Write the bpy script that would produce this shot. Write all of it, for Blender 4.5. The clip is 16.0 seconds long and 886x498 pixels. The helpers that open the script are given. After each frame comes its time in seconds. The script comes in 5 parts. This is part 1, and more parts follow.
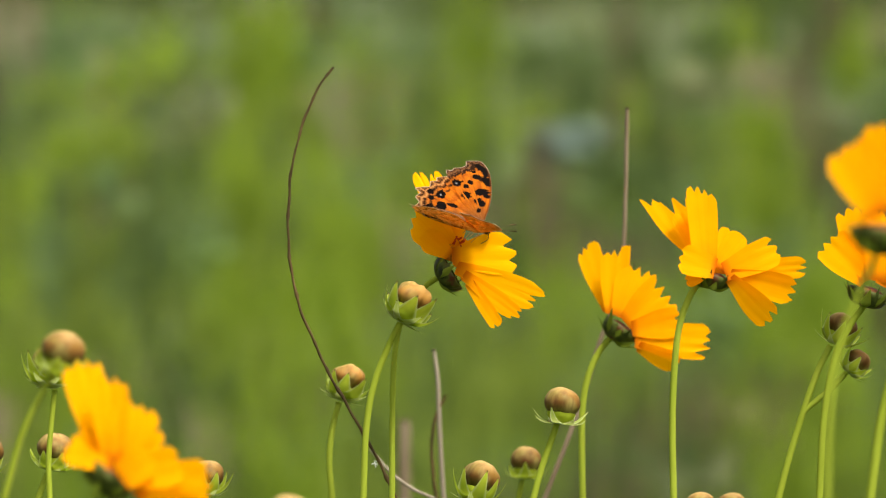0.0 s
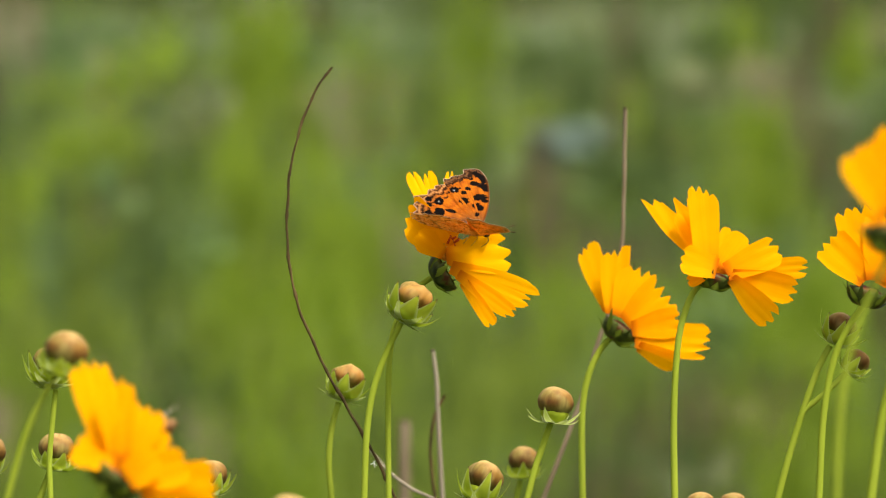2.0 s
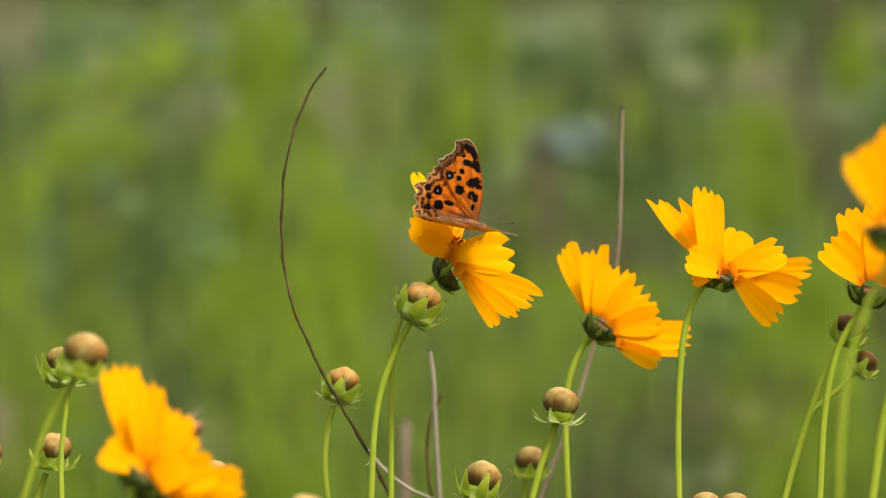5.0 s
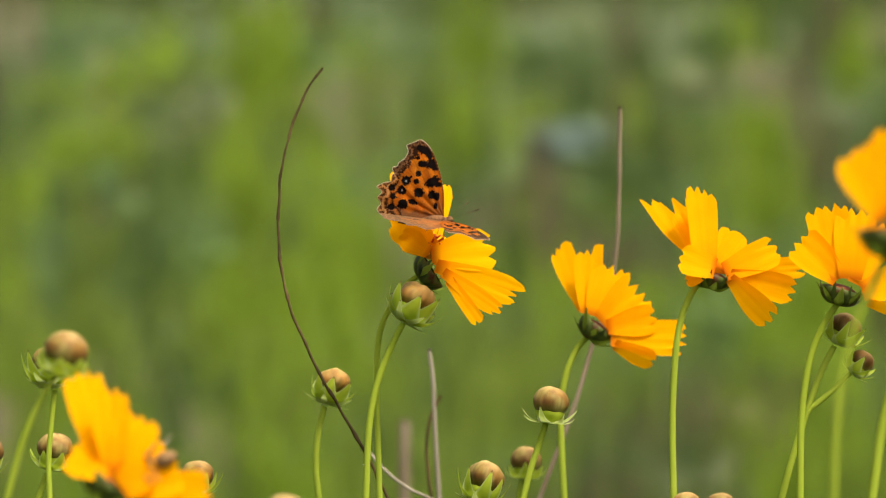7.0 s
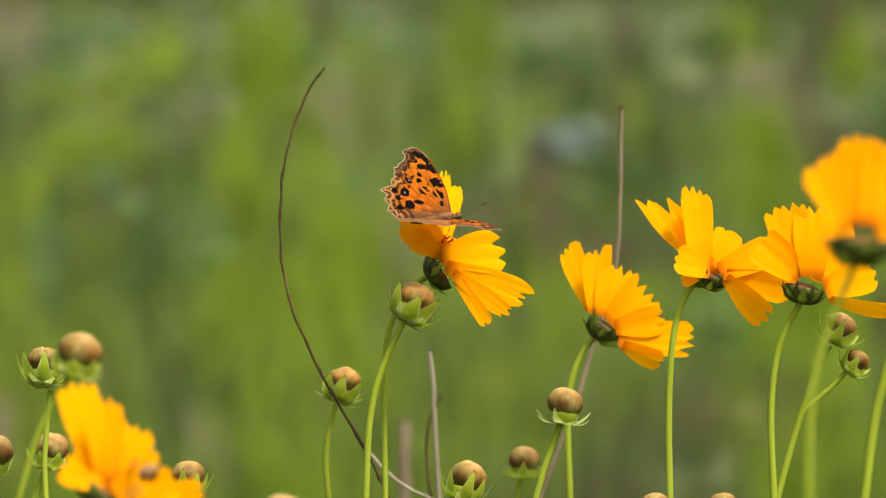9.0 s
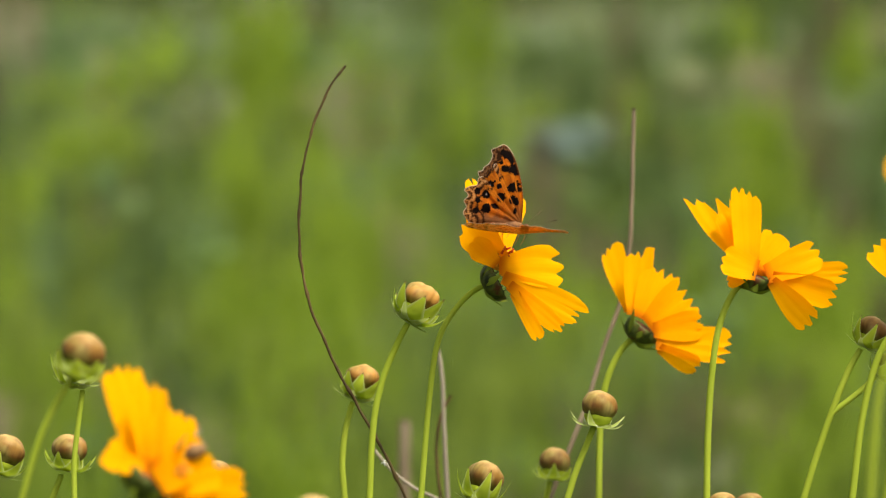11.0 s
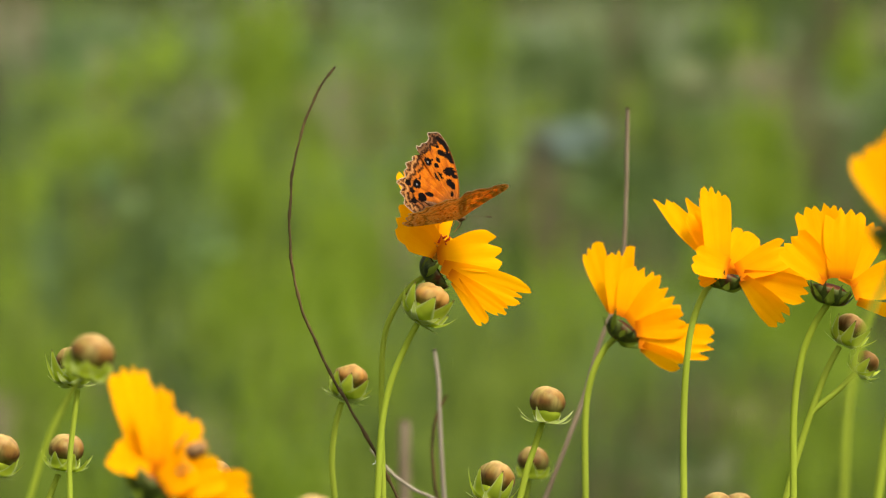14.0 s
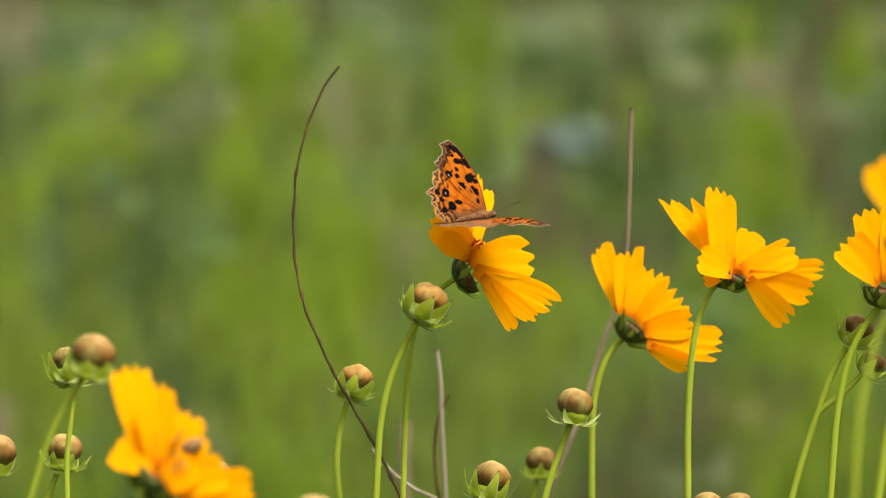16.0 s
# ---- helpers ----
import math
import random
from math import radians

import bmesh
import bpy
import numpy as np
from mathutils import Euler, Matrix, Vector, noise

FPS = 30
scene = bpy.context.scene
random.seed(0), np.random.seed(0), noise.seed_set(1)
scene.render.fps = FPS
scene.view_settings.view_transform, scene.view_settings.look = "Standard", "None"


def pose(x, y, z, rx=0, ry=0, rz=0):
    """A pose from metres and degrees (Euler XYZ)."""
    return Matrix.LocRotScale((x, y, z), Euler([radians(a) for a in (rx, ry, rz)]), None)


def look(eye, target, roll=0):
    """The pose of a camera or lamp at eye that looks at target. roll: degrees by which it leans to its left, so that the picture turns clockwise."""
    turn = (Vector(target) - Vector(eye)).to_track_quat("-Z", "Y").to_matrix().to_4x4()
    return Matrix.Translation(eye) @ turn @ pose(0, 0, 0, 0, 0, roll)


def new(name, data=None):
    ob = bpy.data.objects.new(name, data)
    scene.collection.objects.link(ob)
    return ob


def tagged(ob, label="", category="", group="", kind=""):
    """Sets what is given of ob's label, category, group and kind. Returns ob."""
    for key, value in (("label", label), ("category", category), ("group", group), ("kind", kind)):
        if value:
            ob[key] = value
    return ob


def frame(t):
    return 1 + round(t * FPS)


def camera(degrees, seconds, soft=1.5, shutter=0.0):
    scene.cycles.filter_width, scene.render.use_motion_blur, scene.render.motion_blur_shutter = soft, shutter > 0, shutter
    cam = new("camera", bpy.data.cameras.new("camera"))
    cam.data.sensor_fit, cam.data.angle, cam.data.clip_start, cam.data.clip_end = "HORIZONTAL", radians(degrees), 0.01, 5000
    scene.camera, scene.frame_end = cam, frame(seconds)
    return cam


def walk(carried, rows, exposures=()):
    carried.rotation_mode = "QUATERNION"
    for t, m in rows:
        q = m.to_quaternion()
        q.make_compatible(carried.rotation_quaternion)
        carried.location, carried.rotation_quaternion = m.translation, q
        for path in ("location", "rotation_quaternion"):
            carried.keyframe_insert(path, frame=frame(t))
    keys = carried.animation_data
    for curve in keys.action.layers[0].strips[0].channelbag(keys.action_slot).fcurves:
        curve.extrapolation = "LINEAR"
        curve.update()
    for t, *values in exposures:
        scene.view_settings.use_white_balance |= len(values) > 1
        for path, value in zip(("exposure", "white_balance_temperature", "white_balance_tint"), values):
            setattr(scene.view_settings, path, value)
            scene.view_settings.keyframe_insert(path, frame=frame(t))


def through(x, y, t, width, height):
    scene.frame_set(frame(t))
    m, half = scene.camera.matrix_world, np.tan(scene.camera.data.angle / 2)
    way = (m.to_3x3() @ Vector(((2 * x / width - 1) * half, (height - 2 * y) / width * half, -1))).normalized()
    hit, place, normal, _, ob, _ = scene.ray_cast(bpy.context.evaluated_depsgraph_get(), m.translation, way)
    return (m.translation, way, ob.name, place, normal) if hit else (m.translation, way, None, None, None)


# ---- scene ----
# ---------------------------------------------------------------- camera
EYE_Z, TILT, FOCUS = 0.62, -5.0, 1.31
RASTER = 784 / math.tan(radians(6.0))
cam = camera(12.0, 16.0, soft=1.2)
EYE = pose(0, 0, EYE_Z, 90 + TILT, 0, 0)
walk(cam, [(0.0, EYE), (16.0, EYE)])
cam.data.dof.use_dof = True
cam.data.dof.focus_distance = FOCUS
cam.data.dof.aperture_fstop = 13.5
scene.view_settings.exposure = 0.70


def spot(u, v, d):
    """The place d metres ahead of the eye, in the direction (u, v) of a 1568 x 882 sight."""
    return EYE @ Vector(((u - 784) * d / RASTER, (441 - v) * d / RASTER, -d))


# ---------------------------------------------------------------- light
SUN_HIGH, SUN_ROUND = 63.0, 138.0
world = bpy.data.worlds.new("sky")
scene.world = world
world.use_nodes = True
sky = world.node_tree.nodes.new("ShaderNodeTexSky")
sky.sky_type, sky.sun_disc = "NISHITA", False
sky.sun_elevation, sky.sun_rotation = radians(SUN_HIGH), radians(SUN_ROUND)
sky.dust_density = 6.0
back = world.node_tree.nodes["Background"]
back.inputs[1].default_value = 0.15
veil = world.node_tree.nodes.new("ShaderNodeHueSaturation")  # thin cloud takes most of the blue out
veil.inputs["Saturation"].default_value = 0.18
world.node_tree.links.new(sky.outputs[0], veil.inputs["Color"])
world.node_tree.links.new(veil.outputs[0], back.inputs[0])
sun = new("sun", bpy.data.lights.new("sun", "SUN"))
sun.data.energy, sun.data.angle, sun.data.color = 3.75, radians(14), (1.0, 0.93, 0.80)
# a veiled sun high up behind the camera, to the right of it
a, e = radians(SUN_ROUND), radians(SUN_HIGH)
sun.matrix_basis = look(Vector((math.sin(a) * math.cos(e), math.cos(a) * math.cos(e), math.sin(e))) * 20, (0, 0, 0))


# ---------------------------------------------------------------- materials
class Nodes:
    """A small builder of node materials."""

    def __init__(self, name):
        self.mat = bpy.data.materials.new(name)
        self.mat.use_nodes = True
        self.tree = self.mat.node_tree
        self.out = self.tree.nodes["Material Output"]
        self.bsdf = self.tree.nodes["Principled BSDF"]

    def add(self, kind, **values):
        node = self.tree.nodes.new(kind)
        for key, value in values.items():
            setattr(node, key, value)
        return node

    def link(self, a, b):
        self.tree.links.new(a, b)

    def noise(self, scale, detail=4.0, stretch=(1, 1, 1)):
        tc = self.add("ShaderNodeTexCoord")
        mp = self.add("ShaderNodeMapping")
        mp.inputs["Scale"].default_value = stretch
        nz = self.add("ShaderNodeTexNoise")
        nz.inputs["Scale"].default_value, nz.inputs["Detail"].default_value = scale, detail
        self.link(tc.outputs["Object"], mp.inputs[0])
        self.link(mp.outputs[0], nz.inputs["Vector"])
        return nz.outputs["Fac"]

    def ramp(self, fac, *stops):
        r = self.add("ShaderNodeValToRGB")
        els = r.color_ramp.elements
        while len(els) < len(stops):
            els.new(0.5)
        for el, (at, col) in zip(els, stops):
            el.position, el.color = at, (*col, 1)
        self.link(fac, r.inputs[0])
        return r.outputs[0]

    def mix(self, fac, a, b, kind="MIX"):
        m = self.add("ShaderNodeMix", data_type="RGBA", blend_type=kind)
        for sock, value in ((m.inputs[0], fac), (m.inputs[6], a), (m.inputs[7], b)):
            if isinstance(value, bpy.types.NodeSocket):
                self.link(value, sock)
            else:
                sock.default_value = value if isinstance(value, float) else (*value, 1)
        return m.outputs[2]

    def bump(self, fac, strength, distance):
        b = self.add("ShaderNodeBump")
        b.inputs["Strength"].default_value, b.inputs["Distance"].default_value = strength, distance
        self.link(fac, b.inputs["Height"])
        self.link(b.outputs[0], self.bsdf.inputs["Normal"])
        return b.outputs[0]

    def leafy(self, color, through, share, rough=0.5, gloss=0.12):
        """A thin living sheet: light passes through it."""
        self.bsdf.inputs["Roughness"].default_value = rough
        self.bsdf.inputs["Specular IOR Level"].default_value = gloss
        self.link(color, self.bsdf.inputs["Base Color"])
        tr = self.add("ShaderNodeBsdfTranslucent")
        self.link(through, tr.inputs[0])
        mx = self.add("ShaderNodeMixShader")
        mx.inputs[0].default_value = share
        self.link(self.bsdf.outputs[0], mx.inputs[1])
        self.link(tr.outputs[0], mx.inputs[2])
        self.link(mx.outputs[0], self.out.inputs[0])
        return self.mat


def petal_material():
    n = Nodes("petal_yellow")
    blot = n.noise(70, 3)
    col = n.ramp(blot, (0.3, (0.94, 0.372, 0.0)), (0.62, (0.97, 0.430, 0.0)))
    at = n.add("ShaderNodeAttribute", attribute_name="reach")
    # orange, then dark red towards the root: shade at the base painted in
    col = n.mix(n.ramp(at.outputs["Fac"], (0.0, (1, 1, 1)), (0.35, (0, 0, 0))), col, (0.88, 0.36, 0.002))
    col = n.mix(n.ramp(at.outputs["Fac"], (0.02, (0.85, 0.85, 0.85)), (0.15, (0, 0, 0))), col, (0.50, 0.10, 0.003))
    # fine nerves along the floret
    wide = n.add("ShaderNodeAttribute", attribute_name="across")
    place = n.add("ShaderNodeCombineXYZ")
    nerve = n.add("ShaderNodeTexNoise")
    nerve.inputs["Scale"].default_value, nerve.inputs["Detail"].default_value = 16.0, 2.0
    flat = n.add("ShaderNodeMath", operation="MULTIPLY")
    flat.inputs[1].default_value = 0.06
    n.link(at.outputs["Fac"], flat.inputs[0])
    n.link(wide.outputs["Fac"], place.inputs[0])
    n.link(flat.outputs[0], place.inputs[1])
    n.link(place.outputs[0], nerve.inputs["Vector"])
    col = n.mix(0.3, col, n.ramp(nerve.outputs["Fac"], (0.35, (0.95, 0.86, 0.8)), (0.6, (1.02, 1.02, 1.0))), "MULTIPLY")
    thr = n.mix(0.5, col, (1.0, 0.43, 0.0))
    n.bump(nerve.outputs["Fac"], 0.10, 0.0004)
    return n.leafy(col, thr, 0.42, 0.65, 0.02)


def stem_material(name, a, b, rough=0.5):
    n = Nodes(name)
    col = n.ramp(n.noise(60, 4, (1, 1, 0.15)), (0.3, a), (0.7, b))
    n.bump(n.noise(900, 2, (1, 1, 0.1)), 0.3, 0.0002)
    return n.leafy(col, col, 0.3, rough, 0.06)


def bract_material(name, a, b, edge_share):
    n = Nodes(name)
    tone = n.noise(120, 4)
    col = n.ramp(tone, (0.3, a), (0.7, b))
    at = n.add("ShaderNodeAttribute", attribute_name="reach")
    edge = n.add("ShaderNodeAttribute", attribute_name="rim")
    col = n.mix(n.ramp(edge.outputs["Fac"], (0.35, (0, 0, 0)), (0.9, (edge_share,) * 3)), col, (0.66, 0.70, 0.42))
    col = n.mix(n.ramp(at.outputs["Fac"], (0.93, (0, 0, 0)), (0.98, (1, 1, 1))), col, (0.12, 0.07, 0.03))
    n.bump(n.noise(420, 3, (1, 1, 0.2)), 0.3, 0.0003)
    return n.leafy(col, col, 0.45, 0.5)


def calyx_material():
    n = Nodes("calyx_dark_green")
    tone = n.noise(230, 4)
    col = n.ramp(tone, (0.28, (0.014, 0.020, 0.005)), (0.5, (0.065, 0.085, 0.014)), (0.66, (0.075, 0.026, 0.010)))
    n.bump(tone, 0.4, 0.0004)
    return n.leafy(col, col, 0.1, 0.5)


def bud_material(name, stops, share):
    n = Nodes(name)
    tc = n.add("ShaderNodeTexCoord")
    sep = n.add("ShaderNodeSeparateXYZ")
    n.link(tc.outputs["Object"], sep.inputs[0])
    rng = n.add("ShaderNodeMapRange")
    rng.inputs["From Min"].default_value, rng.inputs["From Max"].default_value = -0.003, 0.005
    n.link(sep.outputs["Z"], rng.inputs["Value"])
    # colour by height: shade low down and a lit top are painted in
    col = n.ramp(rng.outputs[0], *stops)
    fleck = n.ramp(n.noise(420, 4), (0.3, (0.72, 0.6, 0.5)), (0.7, (1.1, 1.1, 1.0)))
    col = n.mix(0.45, col, fleck, "MULTIPLY")
    streak = n.noise(420, 3, (1, 1, 0.12))
    col = n.mix(n.ramp(n.noise(150, 2), (0.45, (0, 0, 0)), (0.7, (0.6, 0.6, 0.6))), col, (0.26, 0.23, 0.06))
    col = n.mix(share, col, n.ramp(streak, (0.36, (0.50, 0.38, 0.28)), (0.52, (1, 1, 1)), (0.7, (1.2, 1.18, 1.1))), "MULTIPLY")
    n.link(col, n.bsdf.inputs["Base Color"])
    n.bsdf.inputs["Roughness"].default_value = 0.62
    n.bsdf.inputs["Specular IOR Level"].default_value = 0.2
    n.bump(streak, 0.5, 0.0006)
    return n.mat


def grain_material(name, stops, scale, rough=0.7, stretch=(1, 1, 1), relief=0.0005):
    n = Nodes(name)
    f = n.noise(scale, 6, stretch)
    n.link(n.ramp(f, *stops), n.bsdf.inputs["Base Color"])
    n.bsdf.inputs["Roughness"].default_value = rough
    n.bsdf.inputs["Specular IOR Level"].default_value = 0.15
    n.bump(f, 0.5, relief)
    return n.mat


def blade_material(name, a, b, share=0.4):
    n = Nodes(name)
    geo = n.add("ShaderNodeNewGeometry")
    col = n.ramp(geo.outputs["Random Per Island"], (0.0, a), (1.0, b))
    blot = n.ramp(n.noise(6, 3), (0.3, (0.75, 0.75, 0.75)), (0.7, (1.15, 1.15, 1.1)))
    col = n.mix(1.0, col, blot, "MULTIPLY")
    return n.leafy(col, col, share, 0.6)


def painted_material(name, share, rough):
    """Colours from the attribute 'scales', over a fine grain."""
    n = Nodes(name)
    at = n.add("ShaderNodeAttribute", attribute_name="scales")
    grain = n.ramp(n.noise(2500, 3), (0.3, (0.8, 0.8, 0.8)), (0.7, (1.12, 1.1, 1.05)))
    col = n.mix(1.0, at.outputs["Color"], grain, "MULTIPLY")
    n.bump(n.noise(3000, 2), 0.2, 0.0001)
    return n.leafy(col, col, share, rough)


PETAL = petal_material()
STEM = stem_material("stem_green", (0.25, 0.315, 0.022), (0.39, 0.46, 0.050), 0.75)
BRACT = bract_material("bract_green", (0.28, 0.37, 0.018), (0.45, 0.53, 0.040), 0.4)
PALE = bract_material("bract_pale", (0.36, 0.44, 0.07), (0.52, 0.58, 0.18), 0.8)
CALYX = calyx_material()
OUTER = stem_material("outer_bract_green", (0.10, 0.14, 0.013), (0.22, 0.28, 0.03), 0.6)
# stops from green base to top: shaded brown, then a painted highlight
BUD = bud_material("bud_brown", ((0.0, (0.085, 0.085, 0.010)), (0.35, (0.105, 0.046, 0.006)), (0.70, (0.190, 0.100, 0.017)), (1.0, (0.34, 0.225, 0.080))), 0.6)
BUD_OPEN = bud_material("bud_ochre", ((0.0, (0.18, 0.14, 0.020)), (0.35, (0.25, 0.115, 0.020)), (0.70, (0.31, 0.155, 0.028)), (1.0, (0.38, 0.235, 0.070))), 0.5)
DISC = grain_material("disc_orange", ((0.3, (0.42, 0.13, 0.008)), (0.7, (0.85, 0.42, 0.02))), 700)
RUSTY = grain_material("heart_red_brown", ((0.3, (0.07, 0.018, 0.006)), (0.7, (0.18, 0.055, 0.012))), 700)
STAMEN = grain_material("stamen_red", ((0.3, (0.42, 0.040, 0.006)), (0.7, (0.62, 0.11, 0.01))), 900)
TWIG = grain_material("twig_brown", ((0.3, (0.030, 0.018, 0.005)), (0.7, (0.105, 0.068, 0.022))), 250, 0.75, (1, 1, 0.3))
STRAW = grain_material("straw_grey", ((0.3, (0.14, 0.115, 0.075)), (0.7, (0.27, 0.23, 0.165))), 120, 0.8, (1, 1, 0.15))
STALK = grain_material("stalk_brown", ((0.3, (0.11, 0.080, 0.045)), (0.7, (0.23, 0.18, 0.115))), 120, 0.8, (1, 1, 0.15))
FLUFF = grain_material("fluff_white", ((0.3, (0.6, 0.6, 0.56)), (0.7, (0.8, 0.8, 0.78))), 400, 0.9)
WING = painted_material("wing_scales", 0.6, 0.85)
FUR = grain_material("body_fur", ((0.3, (0.040, 0.017, 0.007)), (0.7, (0.19, 0.085, 0.030))), 900, 0.85)
BEE_FUR = grain_material("bee_fur", ((0.3, (0.10, 0.045, 0.015)), (0.7, (0.30, 0.17, 0.07))), 700, 0.8)
BEE_WING = grain_material("bee_wing", ((0.3, (0.38, 0.28, 0.20)), (0.7, (0.50, 0.40, 0.32))), 500, 0.4)


# ---------------------------------------------------------------- builders
def part(name, bm, material, parent=None, label="", at=None, smooth=True):
    """A bmesh as one mesh object under a thing or a part."""
    me = bpy.data.meshes.new(name)
    bm.to_mesh(me)
    bm.free()
    if smooth:
        me.polygons.foreach_set("use_smooth", [True] * len(me.polygons))
    me.materials.append(material)
    ob = new(name, me)
    if parent:
        ob.parent = parent
    if at:
        ob.matrix_basis = at
    return tagged(ob, label)


def grid(bm, rows, closed=False, layer=None, values=None):
    """Quads over rows of points; values of the layer run along the rows."""
    lay = bm.verts.layers.float.new(layer) if layer else None
    made = [[bm.verts.new(p) for p in row] for row in rows]
    if layer:
        for row, value in zip(made, values):
            for vert in row:
                vert[lay] = value
    for r0, r1 in zip(made, made[1:]):
        n = len(r0)
        for i in range(n if closed else n - 1):
            j = (i + 1) % n
            bm.faces.new((r0[i], r0[j], r1[j], r1[i]))
    return made


def curve_points(points, steps):
    """A smooth line through the points."""
    pts = [Vector(p) for p in points]
    pts = [2 * pts[0] - pts[1], *pts, 2 * pts[-1] - pts[-2]]
    out = []
    for p0, p1, p2, p3 in zip(pts, pts[1:], pts[2:], pts[3:]):
        for k in range(steps):
            t = k / steps
            out.append(0.5 * (2 * p1 + (p2 - p0) * t + (2 * p0 - 5 * p1 + 4 * p2 - p3) * t * t + (3 * p1 - p0 - 3 * p2 + p3) * t ** 3))
    return [*out, pts[-2]]


def tube(bm, points, radii, sides=8, steps=6, knots=0.0):
    """A stalk along a smooth line, with its radius from radii[0] to radii[1]."""
    line = curve_points(points, steps)
    if knots:
        line = [p + noise.noise_vector(p * 140) * radii[0] * 3 * knots for p in line]
    rows = []
    for i, p in enumerate(line):
        way = (line[min(i + 1, len(line) - 1)] - line[max(i - 1, 0)]).normalized()
        side = way.cross(Vector((0.3, 1, 0.1))).normalized()
        up = side.cross(way)
        t = i / (len(line) - 1)
        r = radii[0] + (radii[1] - radii[0]) * t
        r *= 1 + knots * (noise.noise(p * 300) + (1.2 if i % 9 == 4 else 0))
        rows.append([p + r * (math.cos(a) * side + math.sin(a) * up) for a in (k * math.tau / sides for k in range(sides))])
    made = grid(bm, rows, closed=True)
    bm.faces.new(made[0])
    bm.faces.new(made[-1][::-1])


def turn_to(axis):
    return Vector(axis).to_track_quat("Z", "Y").to_matrix().to_4x4()


def floret(base, tip, face, half, rng, teeth=((-0.35, 0.10), (0.3, 0.10)), skew=0.0, blunt=0.16, foot=0.34, bow=0.0, cup=0.10, curl=0.0, belly=0.0, roll=0.0, cols=45, rows=15):
    """A ray floret from base to tip with a toothed end. face: the way to which its broad side looks, rolled about its length; teeth: the notches between its teeth, as (place from -1 to 1, depth in shares of the length)."""
    base, tip = Vector(base), Vector(tip)
    way = tip - base
    length = way.length
    way.normalize()
    up = (Vector(face) - way * way.dot(Vector(face))).normalized()
    side = way.cross(up)
    turn = Matrix.Rotation(radians(roll), 3, way)
    up, side = turn @ up, turn @ side
    half = half / max(0.55, math.cos(radians(roll)))
    fine = [rng.uniform(-0.010, 0.008) for _ in range(cols)]
    ridges, phase = rng.uniform(2.2, 3.2), rng.uniform(0, 6)
    out, reach = [], []
    for i in range(rows):
        s = i / (rows - 1)
        wide = half * (foot + (1 - foot) * math.sin(math.pi / 2 * min(1.0, s / 0.78)) ** 1.15)
        row = []
        for k in range(cols):
            w = 2 * k / (cols - 1) - 1
            end = 1 + skew * w - blunt * abs(w) ** 3.5 + fine[k]
            for at, deep in teeth:
                near = abs(w - at) / (0.19 + 0.5 * deep)
                if near < 1:
                    end -= 1.6 * deep * (1 - near) ** 0.9
            along = length * s * (1 + (end - 1) * s ** 2.2)
            lift = wide * (cup * w * w + 0.012 * math.cos(ridges * math.pi * w + phase) * s) + length * (curl * s * s + belly * math.sin(math.pi * s))
            row.append(base + way * along + side * (wide * w + length * bow * s * (1 - s)) + up * lift)
        out.append(row)
        reach.append(s)
    bm = bmesh.new()
    across = bm.verts.layers.float.new("across")
    for row in grid(bm, out, layer="reach", values=reach):
        for k, vert in enumerate(row):
            vert[across] = k / (cols - 1)
    return bm


def leaf_bract(base, tip, out_way, width, rng, bend=0.3):
    """A small pointed bract that curves outwards."""
    base, tip = Vector(base), Vector(tip)
    way = tip - base
    length = way.length
    way.normalize()
    up = (Vector(out_way) - way * way.dot(Vector(out_way))).normalized()
    side = way.cross(up)
    rows, reach = [], []
    for i in range(8):
        s = i / 7
        half = width * min(1.0, 0.62 + 1.6 * s) * (1 - s) ** 0.72 if s < 1 else width * 0.03
        arch = length * bend * (4 * s * (1 - s) * 0.35 - 0.0)
        tipcurl = length * 0.22 * max(0, s - 0.7) ** 1.2
        rows.append([base + way * (length * s) + side * (half * w) + up * (arch + tipcurl - half * 0.35 * (1 - w * w) * -1) for w in (-1, -0.5, 0, 0.5, 1)])
        reach.append(s)
    bm = bmesh.new()
    grid(bm, rows, layer="reach", values=reach)
    return bm


def sepal(a, r0, base, mid, tip, half, curl=0.0):
    """A triangular bract of a cup, at the angle a; base, mid, tip: (radius, height) along it in shares of r0."""
    bm = bmesh.new()
    reach, rim = bm.verts.layers.float.new("reach"), bm.verts.layers.float.new("rim")
    made = []
    for i in range(10):
        s = i / 9
        p, q, t = (1 - s) ** 2, 2 * s * (1 - s), s * s
        r = p * base[0] + q * mid[0] + t * tip[0] + curl * max(0, s - 0.6) ** 1.5
        z = p * base[1] + q * mid[1] + t * tip[1] - 0.4 * curl * max(0, s - 0.75)
        wide = max(0.015, half * min(1.0, 0.8 + 0.9 * s) * (1 - s) ** 0.8)
        row = []
        for w in (-1, -0.76, -0.42, 0, 0.42, 0.76, 1):
            b = a + w * wide / max(r, 0.45)
            rr = r + wide * (0.16 * (1 - abs(w)) + (0.12 if abs(w) == 1 else 0))
            v = bm.verts.new(Vector((math.cos(b) * rr, math.sin(b) * rr, z)) * r0)
            v[reach], v[rim] = s, 1.0 if abs(w) == 1 else 0.55 if abs(w) > 0.7 else 0.0
            row.append(v)
        made.append(row)
    for x, y in zip(made, made[1:]):
        for k in range(6):
            bm.faces.new((x[k], x[k + 1], y[k + 1], y[k]))
    return bm


PLANTS = {}


